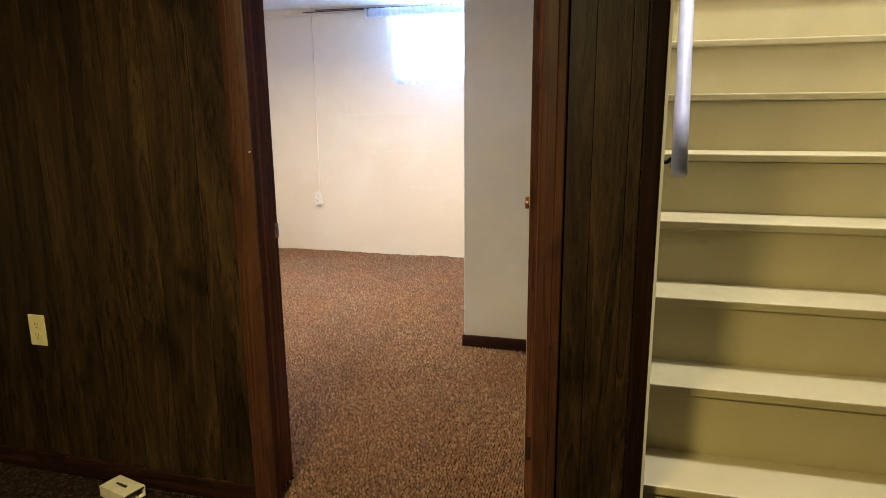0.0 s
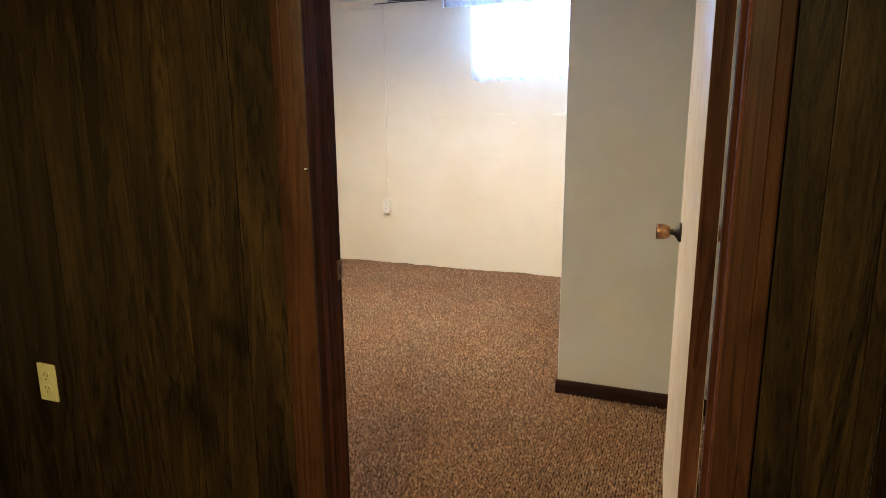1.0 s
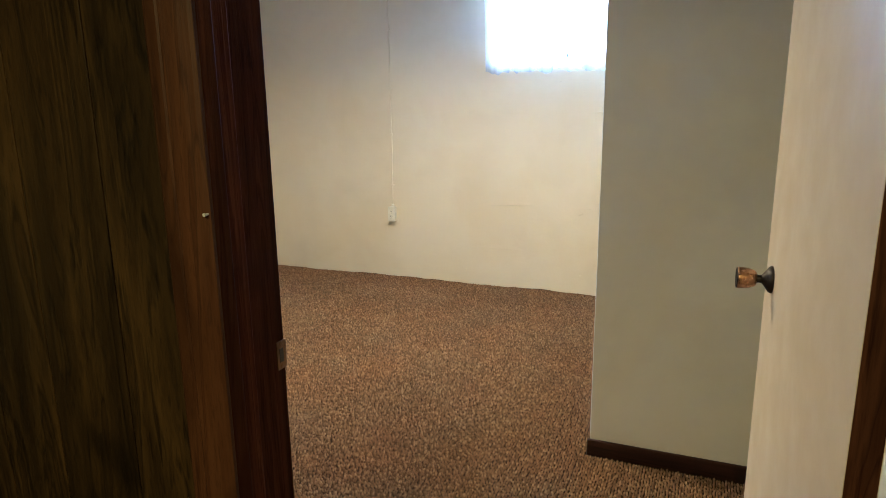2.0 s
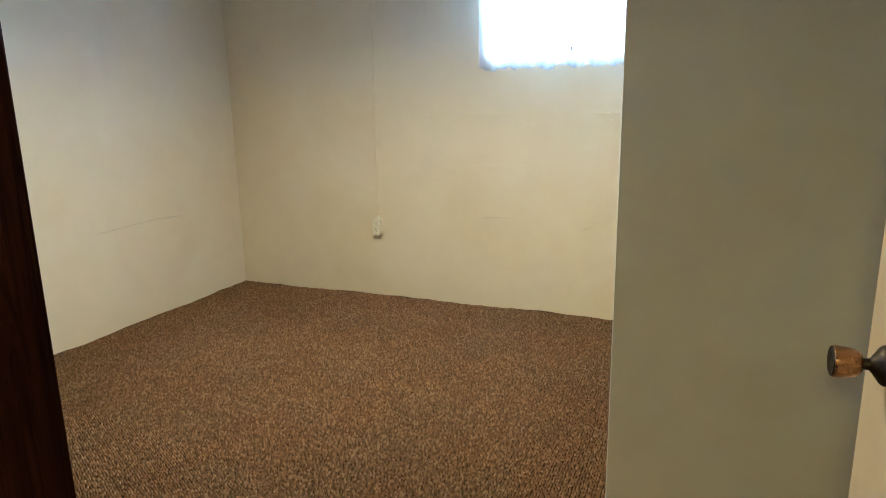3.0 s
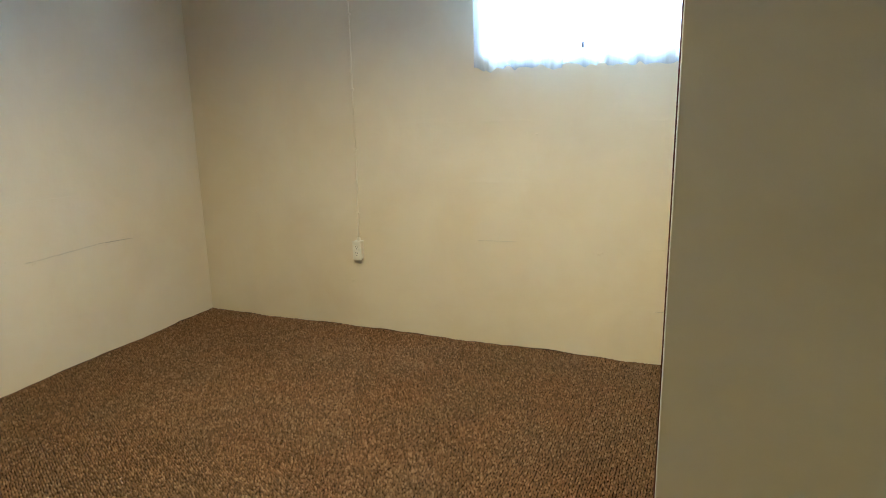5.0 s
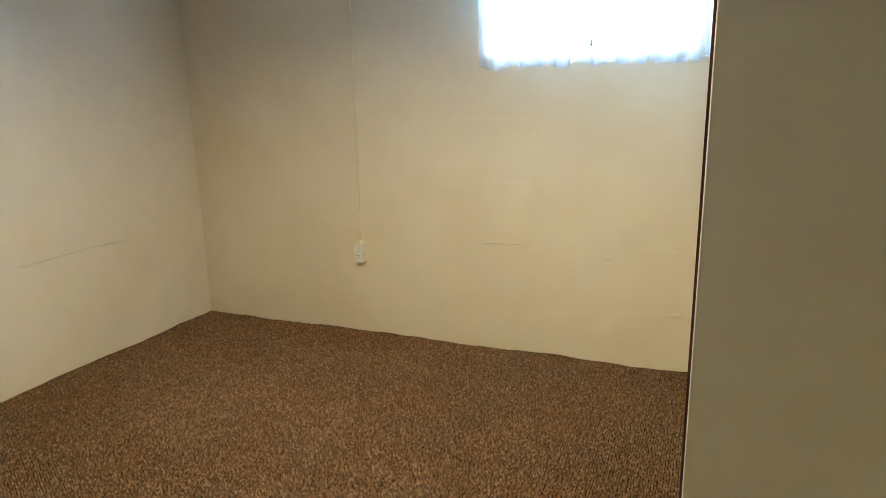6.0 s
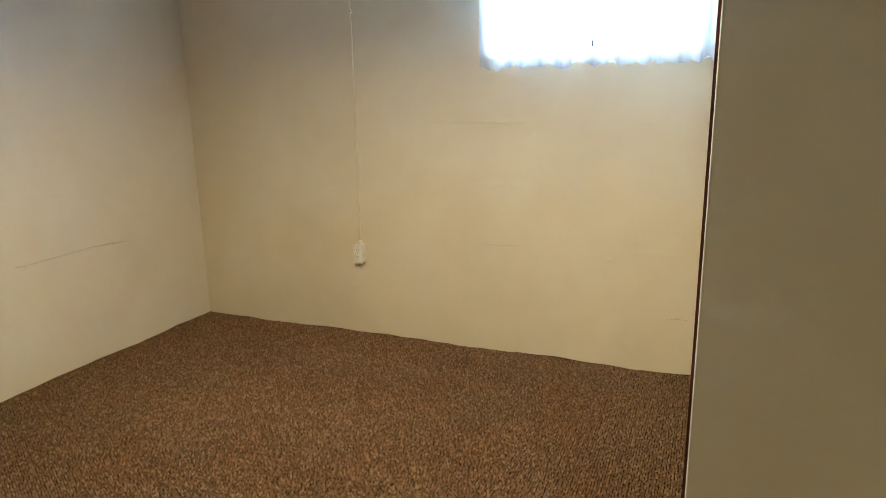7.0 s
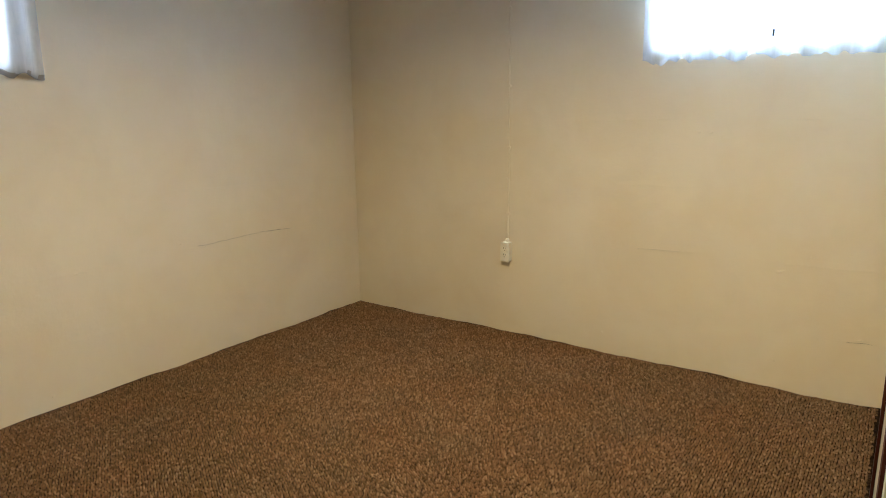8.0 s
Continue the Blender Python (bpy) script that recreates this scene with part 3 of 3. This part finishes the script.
def curtain(name, along, u0, u1, z0, z1, plane, inward, seed, label):
    """A gathered sheer curtain: soft upright folds, an uneven scalloped hem with a doubled band, hung on a flat rod."""
    mid = (u0 + u1) / 2
    root = thing(name, (mid, plane, z0) if along == "x" else (plane, mid, z0), label, "curtain", group="sheer window curtains")

    def sheet(za, zb, rows, push, thick=False):
        bm = bmesh.new()
        cols = int((u1 - u0) / 0.006)
        grid = []
        for j in range(rows + 1):
            line = []
            for i in range(cols + 1):
                u = u0 + (u1 - u0) * i / cols
                t = j / rows
                fold = 0.019 * math.sin(u * 58 + 2.2 * math.sin(u * 9 + seed)) + 0.009 * noise.noise(Vector((u * 14, seed, t * 0.8)))
                sag = 0.026 * noise.noise(Vector((u * 9, seed + 3, 0))) + 0.010 * noise.noise(Vector((u * 27, seed + 5, 0))) + 0.004 * math.sin(u * 58 + 2.2 * math.sin(u * 9 + seed))
                z = za + (zb - za) * t + sag * (1 - (za + (zb - za) * t - z0) / (z1 - z0))
                pleat = max(0.0, noise.noise(Vector((u * 17, seed + 8, 0))) - 0.10) * 0.15 * (1 - t) ** 2
                z += pleat * 0.5
                h = (z - z0) / (z1 - z0)
                w = plane + inward * (0.004 + 0.03 * h + push + fold * (1.0 - 0.35 * h) + pleat * 0.5)
                pinch = (mid - u) * 0.012 * math.sin(math.pi * t) * 0.6
                line.append(bm.verts.new((u + pinch, w, z) if along == "x" else (w, u + pinch, z)))
            grid.append(line)
        for a, b in zip(grid, grid[1:]):
            for i in range(cols):
                bm.faces.new((a[i], a[i + 1], b[i + 1], b[i]))
        return bm

    part("cloth", sheet(z0, z1, 14, 0.0), SHEER, root, smooth=True)
    heading = bmesh.new()
    rows = []
    steps = 14
    for i in range(int((u1 - u0 + 0.19) / 0.008) + 1):
        u = u0 - 0.185 + 0.008 * i
        ring = []
        for j in range(steps):
            a = 2 * math.pi * j / steps
            rad = 0.036 + 0.006 * noise.noise(Vector((u * 38, math.cos(a) * 1.2, math.sin(a) * 1.2 + seed))) + 0.003 * math.sin(u * 150 + 3 * noise.noise(Vector((u * 9, seed, 0))))
            w = plane + inward * (0.050 + 0.55 * rad * math.cos(a))
            z = z1 + 0.003 + rad * math.sin(a)
            ring.append(heading.verts.new((u, w, z) if along == "x" else (w, u, z)))
        rows.append(ring)
    for a, b in zip(rows, rows[1:]):
        for j in range(steps):
            heading.faces.new((a[j], a[(j + 1) % steps], b[(j + 1) % steps], b[j]))
    part("heading", heading, SLEEVE, root, "gathered rod pocket of the sheer cloth", smooth=True)
    if along == "x":
        part("pull_tab", block(-1.358, -1.349, plane - 0.052, plane - 0.049, 1.604, 1.634, 0.001), BLACK_IRON, root, "small dark pull tab")
    # second curtain: the shadow at the hem is put into the band's grey
    part("hem", sheet(z0 - 0.001, z0 + 0.022, 2, 0.0015), SHEER if along == "x" else HEM_SHADOW, root, "doubled hem of the sheer cloth" if along == "x" else "doubled hem band, greyed to stand for its shadow", smooth=True)
    return root


curtain("curtain", "x", -1.925, -0.822, 1.522, 2.095, FAR - 0.03, -1, 1.0, "sheer white gathered curtain glowing with daylight")
curtain("curtain", "y", 2.49, 3.59, 1.466, 2.07, WEST + 0.03, 1, 5.0, "sheer white gathered curtain over the second window")


def curtain_rod(along, u0, u1, z, plane, inward, label):
    """A flat white sash rod with returns to the wall and two brackets."""
    mid = (u0 + u1) / 2
    root = thing("curtain_rod", (mid, plane, z) if along == "x" else (plane, mid, z), label, "curtain rod", group="curtain rods")
    at = (lambda a, b, c, d, e, f: (a, b, c, d, e, f)) if along == "x" else (lambda a, b, c, d, e, f: (c, d, a, b, e, f))
    p0, p1 = sorted((plane, plane + inward * 0.016))
    part("bar", block(*at(u0, u1, p0, p1, z - 0.030, z + 0.030), 0.008), ROD_GREY, root)
    for a in (u0 - 0.012, u1 - 0.004):
        s0, s1 = sorted((plane - inward * 0.004, plane + inward * 0.024))
        part("end_cap", block(*at(a, a + 0.016, s0, s1, z - 0.036, z + 0.036), 0.007), WINDOW_PAINT, root, "rounded white end of the rod")
    q0, q1 = sorted((plane, plane - inward * 0.07))
    for a in (u0, u1 - 0.012):
        part("return", block(*at(a, a + 0.012, q0, q1, z - 0.018, z + 0.018), 0.003), WINDOW_PAINT, root)
    return root


curtain_rod("x", -2.135, -0.81, 2.098, FAR - 0.072, -1, "flat white curtain rod close under the ceiling")
curtain_rod("y", 2.38, 3.68, 2.06, WEST + 0.072, 1, "flat white curtain rod on the side wall")

# ---- doorway: jambs, stops, casings ----
doorway = thing("door_frame", (-0.65, HALL, 0), "reddish-brown stained wooden door frame with nail heads", "door frame", kind="structure")
F0, F1 = HALL - 0.002, ROOM + 0.016
part("jamb", block(JAMB_L - 0.018, JAMB_L, F0, F1, 0.002, HEAD, 0.002), JAMB_WOOD, doorway)
part("jamb", block(JAMB_R, JAMB_R + 0.018, F0, F1, 0.002, HEAD, 0.002), JAMB_WOOD, doorway)
part("head_jamb", block(JAMB_L, JAMB_R, F0, F1, HEAD - 0.018, HEAD, 0.002), JAMB_WOOD, doorway)
part("stop", block(JAMB_L - 0.001, JAMB_L + 0.010, 1.80, 1.842, 0.002, HEAD - 0.018, 0.003), JAMB_WOOD, doorway)
part("stop", block(JAMB_R - 0.010, JAMB_R + 0.001, 1.80, 1.842, 0.002, HEAD - 0.018, 0.003), JAMB_WOOD, doorway)


def casing(x0, x1, y, out, z0, z1, inner):
    """An upright casing board with a rounded inner edge and a shallow bead."""
    bm = bmesh.new()
    w = x1 - x0
    prof = [(0.0, 0.0), (0.0, 0.011), (0.05, 0.0135), (0.30, 0.0145), (0.34, 0.0125), (0.38, 0.0145), (0.72, 0.012), (0.92, 0.0085), (1.0, 0.006), (1.0, 0.0)]
    if inner == "low":
        prof = [(1 - a, b) for a, b in prof][::-1]
    rings = [[bm.verts.new((x0 + w * a, y + out * b, z)) for a, b in prof] for z in (z0, z1)]
    for i in range(len(prof)):
        j = (i + 1) % len(prof)
        bm.faces.new((rings[0][i], rings[0][j], rings[1][j], rings[1][i]))
    bm.faces.new(rings[0][::-1]), bm.faces.new(rings[1])
    bmesh.ops.recalc_face_normals(bm, faces=bm.faces)
    return bm


part("jamb_extension", block(JAMB_L + 0.0005, -1.0635, HALL - 0.0028, 1.778, 0.002, HEAD - 0.02, 0.003), JAMB_WOOD, doorway)
part("casing", casing(-1.138, -1.0625, HALL - 0.003, -1, 0.002, HEAD + 0.06, "high"), CASING_WOOD, doorway)
part("casing", casing(JAMB_R + 0.004, -0.142, HALL - 0.003, -1, 0.002, HEAD + 0.06, "low"), CASING_WOOD, doorway)
part("casing", casing(-1.158, JAMB_L - 0.006, ROOM, 1, 0.002, HEAD + 0.06, "high"), CASING_WOOD, doorway)
part("casing", casing(JAMB_R + 0.006, -0.142, ROOM, 1, 0.002, HEAD + 0.06, "low"), CASING_WOOD, doorway)
part("head_casing", block(JAMB_L - 0.004, JAMB_R + 0.004, HALL - 0.016, HALL - 0.003, HEAD + 0.002, HEAD + 0.06, 0.003), CASING_WOOD, doorway)
for x, y, z, tilt in ((-1.134, HALL - 0.011, 0.542, 0.25), (-1.066, HALL - 0.0165, 1.193, 1.2)):
    m = pose(x, y, z) @ pose(0, 0, 0, 90, 0, 0)
    part("nail", lathe([(0.0016, -0.01), (0.0016, 0.0), (0.0026, 0.0005), (0.0026, 0.0015)], m, 8), RAIL_WHITE, doorway, "bright finishing nail head")
plate = part("strike_plate", block(JAMB_L - 0.002, JAMB_L + 0.0018, 1.908, F1 + 0.003, 0.895, 0.945, 0.0008), STRIKE, doorway, "worn brass strike plate")
part("latch_hole", block(JAMB_L - 0.0015, JAMB_L + 0.0024, 1.914, 1.924, 0.908, 0.932), SLOT, plate)
for z in (0.900, 0.940):
    part("screw", lathe([(0.004, 0.0), (0.004, 0.0008), (0.003, 0.0012)], pose(JAMB_L + 0.0016, 1.919, z, 0, 90, 0), 10), STRIKE, plate)

# ---- the open door ----
HINGE = Vector((-0.2615, 1.955, 0.0))
door = thing("door_1", HINGE, "cream-painted flush door with dark edges, standing open into the room", "door", kind="structure")
DW, DT = 0.835, 0.040
door_turn = 2.9
leaf_m = pose(0, 0, 0, 0, 0, door_turn)


def on_door(bm):
    """Door-local metres: x through the leaf, y along it from the hinge edge."""
    bmesh.ops.transform(bm, matrix=Matrix.Translation(HINGE) @ leaf_m, verts=bm.verts)
    return bm


leaf = part("leaf", on_door(block(0.0012, DT - 0.0012, 0.0005, DW - 0.0005, 0.0145, 2.0135)), DOOR_EDGE, door, "dark reddish-brown edges of the door core")
part("skin", on_door(block(0.0, 0.001, 0.001, DW, 0.014, 2.014, 0.0003)), DOOR_PAINT, door)
part("skin", on_door(block(DT - 0.001, DT, 0.001, DW, 0.014, 2.014, 0.0003)), DOOR_PAINT, door)
KNOB_Y, KNOB_Z = 0.735, 0.926
for side in (-1, 1):
    base = Matrix.Translation((0.0 if side < 0 else DT, KNOB_Y, KNOB_Z)) @ pose(0, 0, 0, 0, 90 * side, 0) @ Matrix.Diagonal((1.0, 1.0, 1.15, 1.0))
    rose = part("rose", on_door(lathe([(0.031, -0.001), (0.032, 0.003), (0.029, 0.007), (0.021, 0.012), (0.013, 0.017), (0.0095, 0.020), (0.0088, 0.026), (0.0105, 0.029)], base)), BRONZE, door, "dark bronze rose plate", True)
    part("knob", on_door(lathe([(0.010, 0.0285), (0.0165, 0.030), (0.0205, 0.035), (0.0235, 0.044), (0.0250, 0.055), (0.0255, 0.062), (0.0250, 0.0645), (0.0232, 0.0650), (0.0222, 0.0630), (0.0200, 0.0615), (0.002, 0.0612)], base)), BRASS, door, "tulip-shaped copper-brass knob", True)
    part("end_cap", on_door(lathe([(0.0236, 0.0635), (0.0240, 0.0655), (0.0225, 0.0664), (0.0200, 0.0650), (0.002, 0.0645)], base)), BRONZE, door, "dark bronze end of the knob", True)
for z in (0.22, 1.86):
    hinge = part("hinge", lathe([(0.006, z - 0.04), (0.006, z + 0.04)], Matrix.Translation((HINGE.x + DT + 0.012, HINGE.y - 0.004, 0)), 12), STRIKE, door, "brass butt hinge")
    part("hinge_leaf", block(HINGE.x + 0.004, JAMB_R + 0.001, HINGE.y - 0.003, HINGE.y - 0.001, z - 0.04, z + 0.04), STRIKE, hinge)

# ---- closet corner: trim round the corner, baseboard ----


def corner_bead():
    """A slim metal bead with a flat arris over the corner of the board."""
    bm = bmesh.new()
    plan = ((-0.0009, 0.0004), (0.0004, -0.0009), (0.0012, 0.0002), (0.004, 0.004), (-0.0002, 0.004))
    low, high = [[bm.verts.new((CLOSET_X + p, CLOSET_Y + q, z)) for p, q in plan] for z in (0.072, TOP - 0.002)]
    for i in range(5):
        bm.faces.new((low[i], low[(i + 1) % 5], high[(i + 1) % 5], high[i]))
    bm.faces.new(low[::-1]), bm.faces.new(high)
    bmesh.ops.recalc_face_normals(bm, faces=bm.faces)
    return bm


closet_trim = thing("closet_door_trim", (CLOSET_X, CLOSET_Y + 0.1, 0), "dark reddish wooden casing round the closet opening", "door casing", kind="structure")
part("side_casing", block(CLOSET_X - 0.0065, CLOSET_X - 0.0005, CLOSET_Y + 0.05, CLOSET_Y + 0.155, 0.002, 2.1, 0.0015), CLOSET_WOOD, closet_trim)
part("side_casing", block(CLOSET_X - 0.0095, CLOSET_X - 0.0005, 4.285, 4.345, 0.002, 2.1, 0.003), CLOSET_WOOD, closet_trim)
part("head_casing", block(CLOSET_X - 0.0095, CLOSET_X - 0.0005, CLOSET_Y + 0.155, 4.285, 2.04, 2.1, 0.003), CLOSET_WOOD, closet_trim)
part("jamb", block(CLOSET_X + 0.001, CLOSET_X + 0.088, CLOSET_Y + 0.161, CLOSET_Y + 0.178, 0.002, 2.03, 0.002), JAMB_WOOD, closet_trim)
# bead painted whiter than the wall to carry the corner's edge highlight
part("corner_bead", corner_bead(), WINDOW_PAINT, closet, "thin corner bead, whitened for the edge highlight")
tagged(part("baseboard", block(CLOSET_X - 0.010, 0.008, CLOSET_Y - 0.012, CLOSET_Y - 0.0005, 0.002, 0.071, 0.004), BASE_WOOD), "dark brown stained wooden baseboard on the closet wall", "baseboard", kind="structure")

# ---- hall side: baseboard, outlet, loose box ----
tagged(part("baseboard", block(WEST + 0.002, -1.139, HALL - 0.014, HALL - 0.0035, 0.002, 0.075, 0.004), BASE_WOOD), "dark reddish baseboard under the panelling", "baseboard", kind="structure")
tagged(part("baseboard", block(-0.141, 0.09, HALL - 0.014, HALL - 0.0035, 0.002, 0.075, 0.004), BASE_WOOD), "short dark reddish baseboard beside the stairs", "baseboard", kind="structure")


def outlet_face(root, x, y, z, out):
    """The two sockets of a duplex outlet, with slots and ground holes, and the centre screw."""
    for dz in (0.0195, -0.0195):
        s = part("socket", lathe([(0.0168, -0.001), (0.0168, 0.0012), (0.0160, 0.0018)], pose(x, y, z + dz, 90, 0, 0) if out < 0 else pose(x, y, z + dz, -90, 0, 0), 20), root["face"], root)
        for dx, h in ((-0.0063, 0.0042), (0.0063, 0.0034)):
            part("slot", block(x + dx - 0.0011, x + dx + 0.0011, y - 0.0024, y - 0.0012, z + dz + 0.001, z + dz + 0.001 + 2 * h), SLOT, s)
        part("slot", lathe([(0.0024, 0.0), (0.0024, 0.0024)], pose(x, y, z + dz - 0.0085, 90, 0, 0), 10), SLOT, s)
    part("screw", lathe([(0.0032, 0.0), (0.0032, 0.0014), (0.0022, 0.002)], pose(x, y, z, 90, 0, 0), 12), root["face"], root)


panel_outlet = thing("wall_outlet", (-1.972, HALL, 0.556), "ivory duplex wall outlet on dark panelling", "outlet")
panel_outlet["face"] = IVORY
part("cover_plate", block(-2.007, -1.937, HALL - 0.0075, HALL - 0.001, 0.499, 0.613, 0.003), IVORY, panel_outlet)
outlet_face(panel_outlet, -1.972, HALL - 0.0075, 0.556, -1)
del panel_outlet["face"]

loose = thing("loose_junction_box", (-1.63, 1.675, 0), "yellowed white plastic surface box lying open on the carpet", "junction box")
box_m = Matrix.Translation((-1.614, 1.664, 0.007)) @ pose(0, 0, 0, 0, 0, -14)


def on_box(bm):
    bmesh.ops.transform(bm, matrix=box_m, verts=bm.verts)
    return bm


part("shell_top", on_box(block(-0.068, 0.068, -0.04, 0.04, 0.036, 0.040, 0.0012)), BOX_PLASTIC, loose)
part("shell_side", on_box(block(-0.068, 0.068, -0.04, -0.0365, 0.0, 0.036, 0.001)), BOX_PLASTIC, loose)
part("shell_side", on_box(block(-0.068, 0.068, 0.0365, 0.04, 0.0, 0.036, 0.001)), BOX_PLASTIC, loose)
part("shell_end", on_box(block(-0.068, -0.0645, -0.0365, 0.0365, 0.0, 0.036, 0.001)), BOX_PLASTIC, loose)
part("shell_bottom", on_box(block(-0.0645, 0.068, -0.0365, 0.0365, 0.0, 0.003)), BOX_PLASTIC, loose)
part("lever", on_box(block(-0.026, 0.024, -0.005, 0.003, 0.040, 0.0445, 0.0015)), SLOT, loose, "dark slot and lever on the box")

# ---- outlet and raceway on the concrete ----
far_outlet = thing("surface_outlet", (-2.680, FAR, 0.437), "cream surface-mounted outlet box on the concrete wall", "outlet")
far_outlet["face"] = CREAM_PLASTIC
part("back_box", block(-2.706, -2.654, FAR - 0.040, FAR + 0.002, 0.446, 0.556, 0.004), CREAM_PLASTIC, far_outlet)
part("cover_plate", block(-2.708, -2.652, FAR - 0.045, FAR - 0.0405, 0.444, 0.558, 0.002), CREAM_PLASTIC, far_outlet)
part("cable_collar", lathe([(0.011, 0.0), (0.011, 0.014), (0.008, 0.020)], Matrix.Translation((-2.680, FAR - 0.012, 0.556)), 12), CREAM_PLASTIC, far_outlet, "round cable entry on top of the box")
outlet_face(far_outlet, -2.680, FAR - 0.045, 0.5005, -1)
del far_outlet["face"]
raceway = thing("cable_raceway", (-2.680, FAR, 0.563), "thin cream-painted cable running down the concrete wall", "cable")
wire = [(-2.681 + 0.006 * noise.noise(Vector((z * 2.1, 0.3, 0))), FAR - 0.005, z) for z in np.arange(0.57, TOP + 0.03, 0.04)]
part("cable", tube(wire, 0.006, 8), CONCRETE_PAINT, raceway, smooth=True)
for z in (0.72, 1.10, 1.44, 1.85):
    part("clip", block(-2.693, -2.669, FAR - 0.0115, FAR + 0.001, z - 0.006, z + 0.006, 0.002), CONCRETE_PAINT, raceway)


# ---- cables slung along the wall under the ceiling ----
def slung(name, pts, r, mat, label):
    root = thing(name, pts[0], label, "cable", group="slung cables")
    part("cable_run", tube(pts, r, 8), mat, root, smooth=True)


for k, (z, drop) in enumerate(((2.115, 0.012), (2.130, 0.006), (2.142, 0.004))):
    pts = [(x, FAR - 0.02 - 0.012 * k, z - drop * math.sin((x + 3.8) * 2.4 + k) - 0.004 * noise.noise(Vector((x * 3, k, 0)))) for x in np.arange((WEST + 0.02, -2.75, -2.62)[k], CLOSET_X, 0.05)]
    slung("slung_cable", pts, 0.004, (WHITE_PLASTIC, CABLE_BLACK, CABLE_BLACK)[k], ("thin cream cable slung under the ceiling", "thin black cable slung under the ceiling", "thin black cable slung under the ceiling")[k])

# ---- lamps that light the room and the hall ----
for x, y in ((LAMP_X, LAMP_Y), (-0.80, 0.12)):
    lamp = thing("ceiling_lamp", (x, y, TOP), "round flush ceiling lamp with an opal diffuser", "ceiling lamp", group="flush ceiling lamps")
    part("rim", lathe([(0.135, TOP), (0.14, TOP - 0.02), (0.13, TOP - 0.03), (0.12, TOP - 0.03)], Matrix.Translation((x, y, 0))), WINDOW_PAINT, lamp, smooth=True)
    # unseen drum, added to hold the lamp's light off the upper walls
    if y == LAMP_Y:
        part("shade", lathe([(0.138, TOP - 0.02), (0.150, TOP - 0.02), (0.150, TOP - 0.105), (0.146, TOP - 0.107), (0.142, TOP - 0.105)], Matrix.Translation((x, y, 0)), 40, False), WINDOW_PAINT, lamp, "short white drum added to cut light from the upper walls")
    part("diffuser", lathe([(0.118, TOP - 0.031), (0.105, TOP - 0.05), (0.06, TOP - 0.064), (0.01, TOP - 0.068)], Matrix.Translation((x, y, 0))), DIFFUSER, lamp, smooth=True)

# ---- stairs ----
stairs = thing("stairs", (0.56, FIRST, 0), "steep cream-painted wooden basement stairs", "stairs", kind="structure")
tread_me = riser_me = None
for k in range(1, 13):
    y, z = FIRST + (k - 1) * RUN, k * RISE
    if tread_me is None:
        tread_ob = part("tread", block(STAIR_L - 0.002, STAIR_R, y, y + RUN + 0.035, z - 0.028, z, 0.005), STAIR_PAINT, stairs)
        riser_ob = part("riser", block(STAIR_L - 0.002, STAIR_R, y + 0.014, y + 0.032, z - RISE + 0.0005, z - 0.0285), STAIR_PAINT, stairs)
        tread_me, riser_me = tread_ob.data, riser_ob.data
    else:
        for name, me in (("tread", tread_me), ("riser", riser_me)):
            if name == "riser" and k in (5, 6):
                part("riser", block(STAIR_L - 0.002, STAIR_R, y + 0.014, y + 0.032, z - RISE + 0.0005, z - 0.0315), STAIR_PAINT, stairs, "riser shrunk away from the tread above")
                continue
            ob = new(name, me)
            ob.parent = stairs
            ob.location = (0, (k - 1) * RUN, (k - 1) * RISE)

handrail = thing("handrail", (0.155, 1.914, 1.137), "white-painted round handrail on black iron brackets", "handrail")
r0, slope = Vector((0.158, 1.92, 1.136)), Vector((0.0125, RUN, RISE)).normalized()
part("rail", tube([r0 + slope * s for s in np.linspace(0, 2.6, 14)], 0.0225, 20), RAIL_WHITE, handrail, smooth=True)
for s in (0.115, 1.3, 2.4):
    p = r0 + slope * s
    reach = p.x - 0.1065
    br = part("bracket", tube([p + Vector((0, 0.0, -0.020)), p + Vector((-0.012, 0.0, -0.045)), p + Vector((-0.6 * reach, 0.0, -0.062)), p + Vector((0.003 - reach, 0.0, -0.064))], 0.006, 8), BLACK_IRON, handrail, "black iron bracket", True)
    part("wall_plate", lathe([(0.018, 0.0), (0.018, 0.004), (0.012, 0.007)], Matrix.Translation(p + Vector((-reach, 0.0, -0.064))) @ pose(0, 0, 0, 0, 90, 0), 14), BLACK_IRON, br)


# ---- boards of the panelling ----
def boards(edges, wall, gap=0.0010):
    """Dark boards of mixed width with a V-groove between neighbours."""
    for a, b in zip(edges, edges[1:]):
        part("panel_board", block(a + gap, b - gap, HALL - 0.003, HALL + 0.0045, 0.004, TOP - 0.002, 0.0018), PANEL_WOOD, wall)
    part("backing", block(edges[0], edges[-1], HALL + 0.0046, HALL + 0.0058, 0.004, TOP - 0.002), GROOVE, wall, "black grooves between the boards")


rng = random.Random(4)
left = [-1.1375, -1.262, -1.432, -1.573, -1.705, -1.862, -1.99]
while left[-1] > WEST + 0.25:
    left.append(left[-1] - rng.choice((0.10, 0.13, 0.16, 0.19)))
left[-1] = WEST + 0.003
boards(left[::-1], partition)
boards([-0.1415, -0.072, 0.016, 0.050], partition, 0.0003)
part("corner_board", block(0.052, 0.0970, HALL - 0.008, HALL + 0.0045, 0.004, TOP - 0.002, 0.004), CORNER_WOOD, partition, "dark corner board at the end of the panelling")
